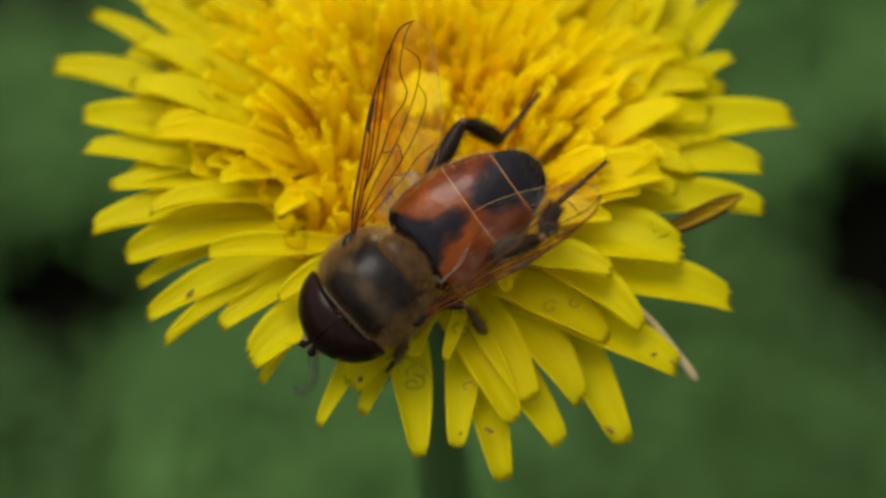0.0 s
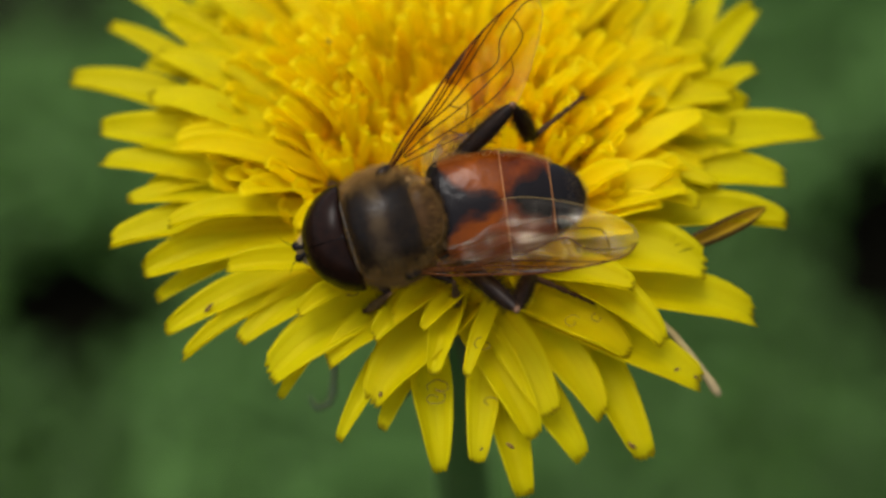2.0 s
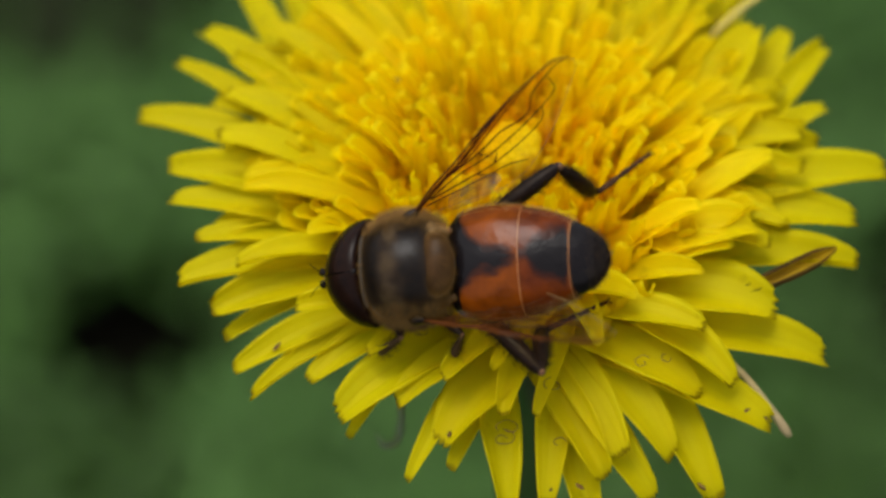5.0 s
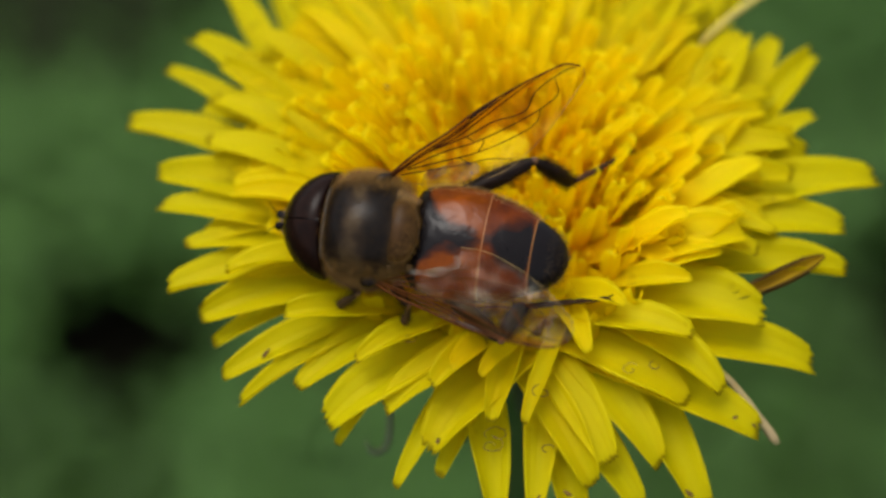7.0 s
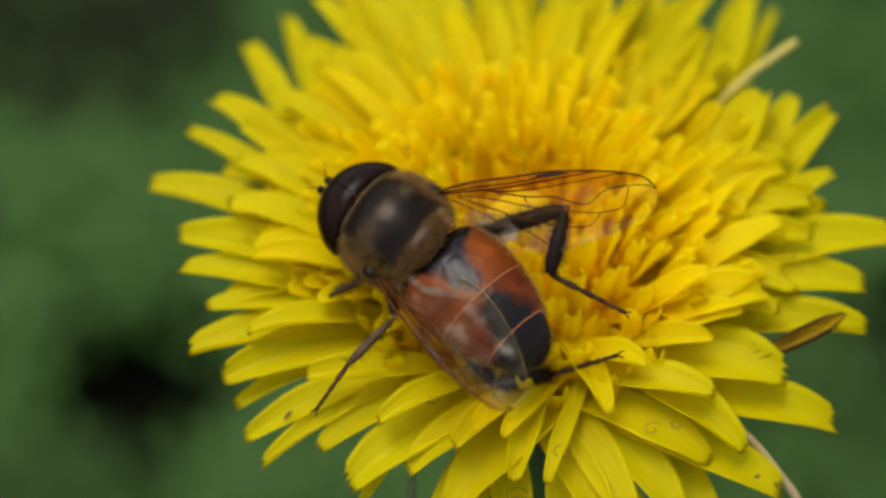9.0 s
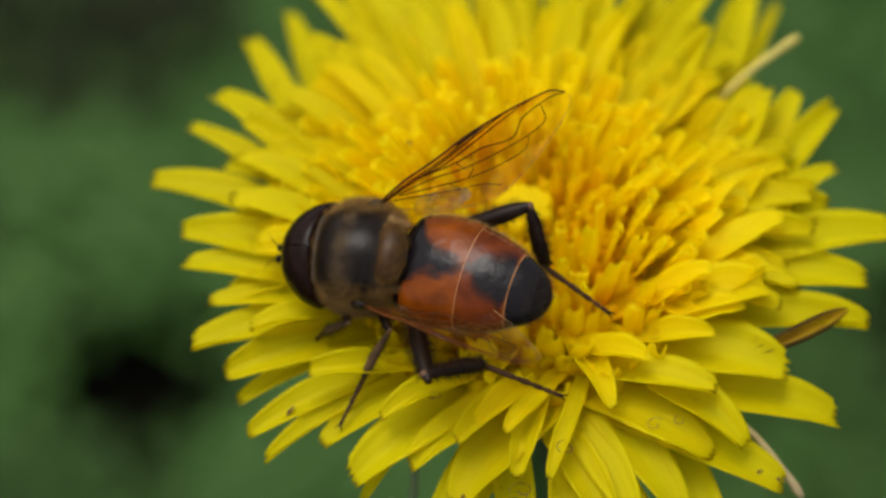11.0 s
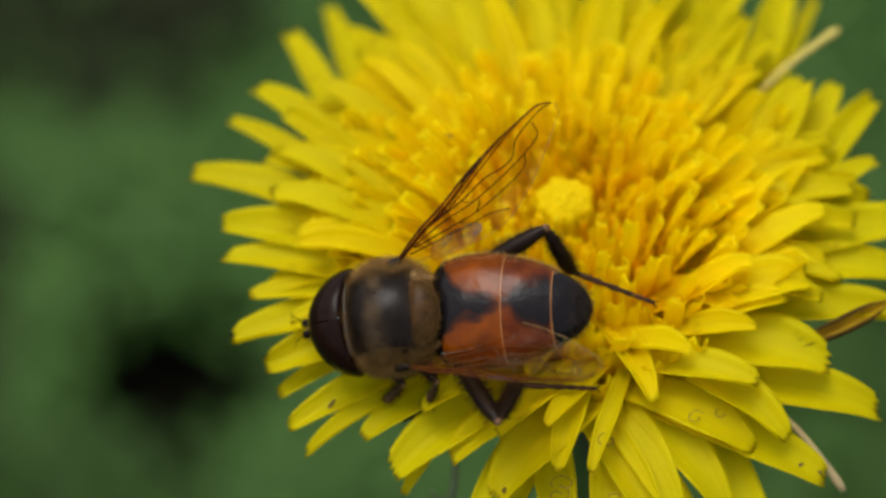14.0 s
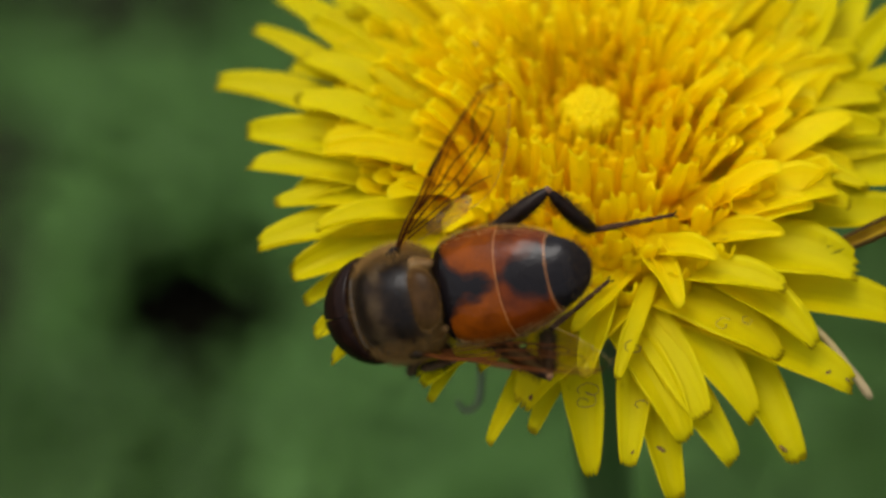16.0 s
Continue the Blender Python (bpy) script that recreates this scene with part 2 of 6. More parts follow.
M_THORAX = thorax_material()
M_T2 = tergite_material("tergite_two", [(0.0, 2.0), (0.35, 1.35), (0.8, 0.8), (1.3, 0.48), (2.0, 0.58), (2.6, 0.28), (3.0, 0.02)], 0.7, (0.19, 0.041, 0.0006), (0.092, 0.018, 0.0005))
M_T3 = tergite_material("tergite_three", [(0.0, 0.02), (0.35, 0.1), (0.7, 0.7), (1.1, 1.0), (1.7, 1.15), (2.1, 1.35), (2.3, 0.8)], 0.9, (0.14, 0.025, 0.0008), (0.064, 0.010, 0.0006))
M_T4 = tergite_material("tergite_four", [(0.0, 1.4), (0.2, 2.0), (0.6, 2.4), (1.4, 3.0)], 0.7, (0.10, 0.024, 0.004), (0.05, 0.016, 0.004))
M_WING = wing_material()
# milky greys carry the sky's sheen on the wing's base lobe
M_LOBE_SHEEN = lobe_material("milky_lobe_sheen", (0.20, 0.175, 0.145), (0.34, 0.31, 0.26), 0.3)
M_CALYPTER = lobe_material("golden_lobe", (0.18, 0.10, 0.036), (0.28, 0.17, 0.065), 0.35)


def ground_material():
    k = Nodes("mossy_ground", 0.9, 0.2)
    f = k.noise(9, 4.0)
    g = k.noise(60, 3.0)
    c = k.ramp(f, [(0.3, (0.012, 0.022, 0.008)), (0.5, (0.022, 0.04, 0.016)), (0.75, (0.03, 0.05, 0.02))])
    k.color(k.mix(k.math("MULTIPLY", g, 0.5), c, (0.02, 0.026, 0.012)))
    k.bump(g, 0.5, 0.004)
    return k.m


M_GROUND = ground_material()
# near-black colour stands for the deep shade between the leaves
M_GAP_SHADE = plain_material("leaf_gap_shade", (0.0018, 0.002, 0.0012), (0.005, 0.0045, 0.003), 80, 0.95, 0.0, 0.5, 0.004)
M_LEAF = plain_material("meadow_leaf", (0.039, 0.099, 0.015), (0.055, 0.128, 0.022), 40, 0.6, 0.25, 0.3, 0.001)
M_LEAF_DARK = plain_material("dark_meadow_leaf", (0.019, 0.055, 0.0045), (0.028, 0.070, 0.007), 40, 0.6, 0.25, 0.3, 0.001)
M_DRY = plain_material("dry_litter", (0.021, 0.026, 0.011), (0.016, 0.021, 0.009), 60, 0.9, 0.1, 0.4, 0.002)


# ---- mesh helpers ----
def part(name, bm, material, parent=None, label="", smooth=True):
    """Link a bmesh as one mesh object, under parent when there is one."""
    me = bpy.data.meshes.new(name)
    bmesh.ops.recalc_face_normals(bm, faces=bm.faces)
    bm.to_mesh(me)
    bm.free()
    me.materials.append(material)
    if smooth:
        me.polygons.foreach_set("use_smooth", [True] * len(me.polygons))
    ob = new(name, me)
    ob.parent = parent
    if label:
        ob["label"] = label
    return ob


def sheet(rows, closed=False, thick=0.0, uv=False):
    """A grid of points (lists of Vectors, in mm) as faces; thick gives it a second side below; uv maps it from 0 to 1."""
    bm = bmesh.new()

    def side(rs):
        return [[bm.verts.new(p * MM) for p in row] for row in rs]

    g = side(rows)
    n, m = len(rows), len(rows[0])

    def quads(a, flip=False):
        for i in range(n - 1):
            for j in range(m if closed else m - 1):
                q = (a[i][j], a[i + 1][j], a[i + 1][(j + 1) % m], a[i][(j + 1) % m])
                bm.faces.new(q[::-1] if flip else q)

    quads(g)
    if thick:
        low = [[p - Vector((0, 0, thick)) for p in row] for row in rows]
        b = side(low)
        quads(b, True)
        ring = [(i, 0) for i in range(n)] + [(n - 1, j) for j in range(1, m)] + [(i, m - 1) for i in range(n - 2, -1, -1)] + [(0, j) for j in range(m - 2, 0, -1)]
        for (i, j), (k, l) in zip(ring, ring[1:] + ring[:1]):
            bm.faces.new((g[i][j], g[k][l], b[k][l], b[i][j]))
    if uv:
        where = {v: (i / (n - 1), j / (m - 1)) for side_rows in ((g, b) if thick else (g,)) for i, row in enumerate(side_rows) for j, v in enumerate(row)}
        layer = bm.loops.layers.uv.new("UVMap")
        for f in bm.faces:
            for loop in f.loops:
                loop[layer].uv = where[loop.vert]
    return bm


def spline(keys, x):
    """Smooth value at x through keys (x, values...)."""
    if x <= keys[0][0]:
        return keys[0][1:]
    for i in range(len(keys) - 1):
        a, b = keys[i], keys[i + 1]
        if x <= b[0]:
            p, q = keys[max(i - 1, 0)], keys[min(i + 2, len(keys) - 1)]
            u = (x - a[0]) / (b[0] - a[0])
            out = []
            for k in range(1, len(a)):
                h = b[0] - a[0]
                ma = (b[k] - p[k]) / max(b[0] - p[0], 1e-9) * h
                mb = (q[k] - a[k]) / max(q[0] - a[0], 1e-9) * h
                out.append((2 * u**3 - 3 * u**2 + 1) * a[k] + (u**3 - 2 * u**2 + u) * ma + (-2 * u**3 + 3 * u**2) * b[k] + (u**3 - u**2) * mb)
            return out
    return keys[-1][1:]


def loft(keys, steps=18, around=28, x0=None, x1=None, grow=0.0, caps=True):
    """A body along x through keys (x, half width, height above, height below, centre height), in mm."""
    keys = sorted(keys)
    a, b = keys[0][0] if x0 is None else x0, keys[-1][0] if x1 is None else x1
    bm = bmesh.new()
    rings = []
    for i in range(steps + 1):
        u = 0.5 - 0.5 * cos(pi * i / steps)
        x = a + (b - a) * u
        w, ht, hb, zc = spline(keys, x)
        ring = []
        for j in range(around):
            t = 2 * pi * j / around
            y, s = max(w, 0.01) * cos(t), sin(t)
            z = zc + (max(ht, 0.01) if s > 0 else max(hb, 0.01)) * s
            ring.append(bm.verts.new(Vector((x, y * (1 + grow), zc + (z - zc) * (1 + grow))) * MM))
        rings.append(ring)
    for p, q in zip(rings, rings[1:]):
        for j in range(around):
            bm.faces.new((p[j], q[j], q[(j + 1) % around], p[(j + 1) % around]))
    if caps:
        bm.faces.new(rings[0])
        bm.faces.new(rings[-1])
    return bm


def tube(points, radii, around=6):
    """A round tube through points (mm) with a radius for each."""
    bm = bmesh.new()
    rings = []
    for i, p in enumerate(points):
        d = (points[min(i + 1, len(points) - 1)] - points[max(i - 1, 0)]).normalized()
        s = d.cross(Vector((0.13, 0.21, 0.97))).normalized()
        t = d.cross(s)
        rings.append([bm.verts.new((p + (s * cos(2 * pi * j / around) + t * sin(2 * pi * j / around)) * radii[i]) * MM) for j in range(around)])
    for p, q in zip(rings, rings[1:]):
        for j in range(around):
            bm.faces.new((p[j], q[j], q[(j + 1) % around], p[(j + 1) % around]))
    bm.faces.new(rings[0])
    bm.faces.new(rings[-1])
    return bm


def curve_points(pts, n):
    """n points on a smooth curve through pts."""
    keys = [(i, *p) for i, p in enumerate(pts)]
    return [Vector(spline(keys, (len(pts) - 1) * i / (n - 1))) for i in range(n)]


def hairs(spots, length, radius, lean, seed):
    """Fine tapered hairs (three-sided) on spots (place, normal), in mm."""
    rnd = random.Random(seed)
    verts, faces = [], []
    for p, nrm in spots:
        d = (nrm + lean + Vector((rnd.uniform(-1, 1), rnd.uniform(-1, 1), rnd.uniform(-1, 1))) * 0.45).normalized()
        s = d.orthogonal().normalized()
        t = d.cross(s)
        l = length * rnd.uniform(0.6, 1.25)
        k = len(verts)
        for j in range(3):
            a = 2 * pi * j / 3
            verts.append((p + (s * cos(a) + t * sin(a)) * radius) * MM)
        verts.append((p + d * l + lean * l * 0.2) * MM)
        faces += [(k, k + 1, k + 3), (k + 1, k + 2, k + 3), (k + 2, k, k + 3)]
    bm = bmesh.new()
    vs = [bm.verts.new(v) for v in verts]
    for f in faces:
        bm.faces.new([vs[i] for i in f])
    return bm


# ---- ground ----
def build_ground():
    """One sheet to the horizon, finely waved near the flower."""
    bm = bmesh.new()
    n = 60
    grid = []
    for i in range(n + 1):
        row = []
        for j in range(n + 1):
            u, v = 2 * i / n - 1, 2 * j / n - 1
            x, y = math.copysign(abs(u) ** 3, u) * 60 + u * 0.8, math.copysign(abs(v) ** 3, v) * 60 + v * 0.8 + 0.2
            z = 0.012 * noise.noise(Vector((x * 8, y * 8, 0))) if hypot(x, y) < 2 else 0
            row.append(bm.verts.new((x, y, z)))
        grid.append(row)
    for i in range(n):
        for j in range(n):
            bm.faces.new((grid[i][j], grid[i + 1][j], grid[i + 1][j + 1], grid[i][j + 1]))
    return tagged(part("ground", bm, M_GROUND), "dark green mossy meadow ground, out of focus", "ground", kind="structure")


build_ground()


def leaf_mesh(bm, place, az, length, width, rise, rnd):
    """One small leaf: a bowed blade with a groove along its middle."""
    m = Matrix.Translation(place) @ Matrix.Rotation(az, 4, "Z") @ Matrix.Rotation(rnd.uniform(-0.5, 0.5), 4, "X")
    g = []
    for i in range(5):
        u = i / 4
        w = width * max(0.05, sin(pi * min(1, u * 0.92 + 0.06)) ** 0.7)
        g.append([bm.verts.new(m @ Vector((length * u, v * w, rise * sin(pi * u * 0.75) + 0.2 * width * abs(v)))) for v in (-1, 0, 1)])
    for i in range(4):
        for j in range(2):
            bm.faces.new((g[i][j], g[i + 1][j], g[i + 1][j + 1], g[i][j + 1]))


def build_undergrowth():
    """Small meadow leaves close over the ground, with gaps whose deep shade is painted black."""
    rnd = random.Random(9)
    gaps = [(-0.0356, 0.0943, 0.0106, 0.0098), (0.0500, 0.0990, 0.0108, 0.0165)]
    kinds = [
        ("weed_leaves", M_LEAF, "grey-green weed leaves over the ground, out of focus"),
        ("weed_leaves", M_LEAF_DARK, "deep green weed leaves over the ground, out of focus"),
        ("dead_leaves", M_DRY, "brown withered leaves on the ground, out of focus"),
    ]
    meshes = [bmesh.new() for _ in kinds]
    for i in range(96000):
        x, y = rnd.uniform(-0.17, 0.17), rnd.uniform(-0.12, 0.28)
        az, length, width = rnd.uniform(0, 2 * pi), rnd.uniform(0.0026, 0.0048), rnd.uniform(0.00075, 0.0013)
        ends = [(x + cos(az) * length * k, y + sin(az) * length * k) for k in (0.05, 0.35, 0.65, 0.95)]
        # leaves thin out towards the dark gaps
        gap_reach = min(sqrt(((a - gx) / rx) ** 2 + ((b - gy) / ry) ** 2) for a, b in ends for gx, gy, rx, ry in gaps)
        if gap_reach < 0.72 + 0.95 * rnd.random() ** 1.3:
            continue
        mx, my = ends[1]
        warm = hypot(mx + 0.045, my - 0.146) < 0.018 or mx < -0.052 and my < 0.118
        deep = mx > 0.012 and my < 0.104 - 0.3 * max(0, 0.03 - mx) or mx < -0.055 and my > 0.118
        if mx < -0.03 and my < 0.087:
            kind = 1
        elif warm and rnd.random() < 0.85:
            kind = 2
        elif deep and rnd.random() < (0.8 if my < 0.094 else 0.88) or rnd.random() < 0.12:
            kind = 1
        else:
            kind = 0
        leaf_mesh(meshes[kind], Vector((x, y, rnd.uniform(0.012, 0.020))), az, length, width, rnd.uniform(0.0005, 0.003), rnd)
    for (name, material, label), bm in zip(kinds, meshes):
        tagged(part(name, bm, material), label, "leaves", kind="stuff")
    # deep shade in the gaps, each a low uneven patch of near-black colour
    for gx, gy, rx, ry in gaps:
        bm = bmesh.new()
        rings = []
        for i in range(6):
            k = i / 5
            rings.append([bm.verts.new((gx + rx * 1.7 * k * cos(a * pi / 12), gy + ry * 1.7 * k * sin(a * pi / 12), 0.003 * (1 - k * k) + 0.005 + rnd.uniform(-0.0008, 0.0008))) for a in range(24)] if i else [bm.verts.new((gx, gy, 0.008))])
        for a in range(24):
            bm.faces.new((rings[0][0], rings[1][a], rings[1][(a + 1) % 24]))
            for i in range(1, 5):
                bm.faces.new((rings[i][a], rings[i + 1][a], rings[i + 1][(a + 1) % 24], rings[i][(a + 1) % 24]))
        tagged(part("soil_patch", bm, M_GAP_SHADE), "deep shade between the weed leaves, put in as a black patch", "soil", kind="structure")


build_undergrowth()


# ---- dandelion ----
HEAD = Vector((0, 0, 0.16))


def floret_bm(r0, z0, rc, zc, r1, z1, width, rnd, teeth=0.16, cup=0.2, twist=0.0, base=0.4, n=17, end=0.42, turn=0.0):
    """One strap-shaped floret: a bowed ribbon from (r0, z0) by way of (rc, zc) to (r1, z1), grooved, narrowing to a cut tip with five small teeth."""
    m = 11
    end *= rnd.uniform(0.85, 1.2)
    width *= 1.14
    cup *= rnd.uniform(0.5, 1.9)
    side = rnd.uniform(-0.7, 0.7)
    wave, ph = rnd.uniform(0.0, 0.16), rnd.uniform(0, 6.28)
    fold = rnd.choice((0.0, 0.0, 0.12, 0.22))
    flip = rnd.uniform(-0.3, 0.3) if n > 12 else rnd.uniform(-0.15, 0.15)
    full = rnd.uniform(0.62, 0.8)
    droop = rnd.uniform(-0.05, 0.22) if n > 12 else 0.0
    ragged = [rnd.uniform(0.55, 1.3) for _ in range(m)]
    slant = rnd.uniform(-0.2, 0.2)
    rows = []
    for i in range(n):
        u = i / (n - 1)
        u = u + 0.35 * u * (1 - u) * (u - 0.2)
        cx = (1 - u) ** 2 * r0 + 2 * u * (1 - u) * rc + u * u * r1
        cz = (1 - u) ** 2 * z0 + 2 * u * (1 - u) * zc + u * u * z1
        tx, tz = 2 * (1 - u) * (rc - r0) + 2 * u * (r1 - rc), 2 * (1 - u) * (zc - z0) + 2 * u * (z1 - zc)
        l = hypot(tx, tz)
        nx, nz = -tz / l, tx / l
        grow = min(1.0, u / full)
        w = width * (base + (1 - base) * sin(grow * pi / 2))
        if u > 0.68:
            q = (u - 0.68) / 0.32
            w *= 1 - (1 - end) * q**1.5
        a = turn + twist * u + flip * u * u
        row = []
        for j in range(m):
            v = j / (m - 1) * 2 - 1
            y, h = v * w, cup * (1 + 1.0 * max(0, u - 0.6) / 0.4) * v * v * w * 1.6 + fold * abs(v) * w + wave * sin(5.5 * u + ph) * u + 0.014 * (1 if j % 2 else -1) * width + rnd.uniform(-0.012, 0.012)
            h -= droop * max(0, u - 0.85) / 0.15 * width
            y, h = y * cos(a) - h * sin(a), y * sin(a) + h * cos(a)
            tip = 0.0
            if i == n - 1:
                tip = ((0.35 if j % 2 else -0.65) * ragged[j] * teeth + slant * v - 0.13 * v * v) * width
            row.append(Vector((cx + nx * h + tip * tx / l, y + side * 1.5 * (u * u - u), cz + nz * h + tip * tz / l)))
        rows.append(row)
    return sheet(rows, thick=0.08, uv=True)


STIGMAS = [(1.71, -12.75, -1.9), (1.97, -14.75, -3.59), (8.09, -9.77, -0.97), (5.82, -11.66, -1.63), (-0.33, -14.29, -3.11), (-0.59, -14.67, -3.47), (-4.37, -10.59, -0.66), (7.02, -11.37, -1.72)]
SPECKS = [(-5.55, 2.72, 2), (-3.06, -14.31, -3.31), (2.94, -16.11, -4.97), (8.62, -15.66, -5.64), (9.15, -10.91, -1.99), (11.57, -12.8, -4.1), (11.99, -10.13, -2.4), (1.77, -16.18, -4.96), (10.75, -12.74, -3.73), (-11.11, -10.17, -2.11)]
LEFT_FLORETS = [
    (171, 18.5, -1.5, -10, 0.96), (158.8, 17.8, -1.1, -14, 0.64), (151.8, 17.5, -1, -12, 0.83), (168.9, 14.2, 0.9, -13, 0.77),
    (159.6, 14.5, 0.8, -14, 0.69), (-177.6, 16.6, -0.8, -10, 1.04), (179.7, 14.1, 0.9, -14, 0.75), (-171.8, 16.6, -1, -14, 0.86),
    (-163, 15.8, -1.2, -12, 0.71), (-165.6, 13.2, 0.8, -14, 0.68), (-156.9, 17.2, -2.2, -12, 1.04), (-152.4, 14.7, -0.4, -14, 0.71),
    (-150.4, 16.4, -2.3, -14, 0.96), (-147, 16.3, -3.4, -9, 0.5), (-140.6, 17, -3.4, -14, 0.71), (-135.3, 17.2, -3.9, -14, 0.53),
    (-128.7, 15.2, -2.9, -12, 0.94),
]
NEAR_FLORETS = [
    (-121.9, 15.7, -3.4, -28, 1.12), (-119.4, 15.8, -4.6, -8, 0.44), (-112.3, 14.5, -2.4, -25, 0.92), (-137.7, 13.8, -0.5, -29, 0.64),
    (-120.3, 13.5, -1, -29, 0.63), (-107.5, 16.7, -5, -16, 0.54), (-103.1, 15.2, -3.7, -29, 1.33), (-101.2, 15.6, -5, -16, 0.53),
    (-104.4, 13.3, -1.2, -29, 0.64), (-101.1, 12.5, -0.7, -29, 0.62), (-91.5, 17.2, -5.8, 8, 0.91), (-92.7, 14.3, -2.1, -15, 0.64),
    (-95, 12.6, -0.8, -29, 0.48), (-85.2, 16.9, -5.5, -8, 0.78), (-86.3, 14.3, -2.2, -22, 0.41), (-78.3, 17.9, -7.3, 1, 0.83),
    (-75.6, 16.5, -4.7, 17, 0.87),
]
RIGHT_FLORETS = [
    (-72.2, 16, -3.9, 11, 0.95), (-68.8, 17.4, -6.2, 15, 0.9), (-63.9, 16.7, -4.4, 11, 0.98), (-60.6, 18.4, -6.6, -1, 1.03),
    (-55.7, 15.3, -2.6, 25, 1.15), (-50.6, 15.9, -2.4, 9, 1.02), (-48, 17.8, -4.5, 25, 1.11), (-34.9, 17.8, -3.4, 29, 1.07),
    (-36, 15.1, -1.5, 21, 1.39), (-50.3, 13.6, -0.7, 29, 0.89), (-59.8, 11, 0.5, 29, 0.7), (-71.9, 12.1, -0.3, 3, 0.65),
    (-19.3, 17.3, -1.9, 16, 0.98), (-12, 16.8, -1.2, 8, 1.06), (-2.2, 18.2, -1.2, 9, 1.15), (-42.1, 11.8, 0.4, 29, 0.6),
    (-32.2, 12, 0.7, 29, 0.77),
]
FAR_FLORETS = [
    (-24.9, 12.6, 0.5, 29, 1.04), (-31, 10, 1.8, 29, 0.74), (-20.7, 12.2, 1, 29, 0.85), (-7, 12.4, 1.1, 29, 0.69),
    (10.6, 15.6, -0.4, 29, 0.72), (24.7, 17.1, -0.9, 29, 0.71), (30.1, 15.9, -0.5, 29, 0.73), (30.2, 14.1, 0.5, 28, 1.04),
    (51.7, 22.1, -4.3, 19, 0.36), (55.5, 21.9, -3.7, 19, 0.85), (50.3, 14.5, 0.4, 10, 1.03), (135.5, 19.5, -2.7, -23, 0.65),
    (125, 21.1, -4.4, -20, 0.64), (0.1, 10, 2, 29, 0.57), (6.4, 11.8, 1.4, 29, 0.52),
]


def build_dandelion():
    rnd = random.Random(5)
    head = tagged(new("dandelion"), "yellow dandelion flower head on a green stem, fully open", "flower")
    head.location = HEAD

    # receptacle and stem
    part("receptacle", loft([(-1.0, 0.1, 0.1, 0.1, 0), (-0.6, 4.4, 4.4, 4.4, 0), (0.6, 5.0, 5.0, 5.0, 0), (4.0, 4.6, 4.6, 4.6, 0), (6.0, 3.0, 3.0, 3.0, 0), (7.5, 1.9, 1.9, 1.9, 0)], 14, 24), M_BRACT, head, "green cup under the florets")
    head.children[0].matrix_local = pose(0, 0, -0.0048, 0, 90, 0)
    pts = curve_points([(0, 0, -11), (1.8, 0.6, -40), (5.0, 2.0, -90), (9, 5, -166)], 24)
    part("stem", tube(pts, [1.5 + 0.04 * sin(i * 0.8) + i * 0.01 for i in range(24)], 14), M_STEM, head, "smooth hollow green stem")

    def put(bm, az, material, name="floret", label=""):
        ob = part(name, bm, material, head, label)
        ob.matrix_local = Matrix.Rotation(radians(az), 4, "Z")
        return ob

    def lying(az, r1, z1, width, z0=-3.4, skew=0.0):
        """A floret of the rim, spread out flat and bowed downwards at its end; skew turns it about its tip."""
        r0 = r1 - max(5.5, sqrt(max(0, r1 * r1 - (r1 * sin(radians(skew))) ** 2)) - 4.3)
        rc = r0 + (r1 - r0) * rnd.uniform(0.45, 0.56)
        zc = max(z1 * 0.4 + 0.2, z1 + 0.55) + rnd.uniform(-0.25, 0.3)
        if r1 < 12.4:
            if sin(radians(az)) > -0.5:
                r0, z0 = r1 - 4.6, -3.8
                rc = r0 + (r1 - r0) * 0.5
            zc = (z0 + z1) / 2 + rnd.uniform(0.3, 1.0)
        ob = put(floret_bm(r0, z0, rc, zc, r1, z1, width, rnd, twist=rnd.uniform(-0.2, 0.2)), az, M_PETAL if r1 > 13.2 else M_PETAL_MID if r1 > 10.6 else M_PETAL_IN)
        tip = Matrix.Translation((r1 * MM, 0, 0))
        ob.matrix_local = Matrix.Rotation(radians(az), 4, "Z") @ tip @ Matrix.Rotation(radians(skew), 4, "Z") @ tip.inverted()

    # florets of the rim and of the next rows, one by one
    for az, r1, z1, skew, width in LEFT_FLORETS + NEAR_FLORETS + RIGHT_FLORETS + FAR_FLORETS:
        lying(az, r1, z1, width, -3.6 if r1 > 14.6 else -2.6, skew)
    # florets of the far rim
    for i in range(20):
        lying(54 + i * 4.1 + rnd.uniform(-2, 2), rnd.uniform(15.5, 17.8), rnd.uniform(-1.0, 0.8), rnd.uniform(0.58, 0.74))
    for i in range(26):
        lying(40 + i * 4.5 + rnd.uniform(-2.5, 2.5), rnd.uniform(12.6, 15.0), rnd.uniform(0.0, 1.1), rnd.uniform(0.55, 0.7), -2.6)
    # florets hidden half way under the rim
    for i in range(30):
        az = 122 + i * 10.4 + rnd.uniform(-3, 3)
        near = max(0, -sin(radians(az)))
        if near < 0.35:
            lying(az, rnd.uniform(13.0, 15.2), rnd.uniform(-1.6, -0.8) - 2.5 * near**1.5, rnd.uniform(0.85, 1.05), -4.0)
    # a fuller second row at the flower's sides
    for az0, count in ((118, 15), (-25, 9)):
        for i in range(count):
            lying(az0 + i * 5.0 + rnd.uniform(-2, 2), rnd.uniform(12.6, 14.6), rnd.uniform(-0.5, 0.5), rnd.uniform(0.6, 0.75), -3.2)
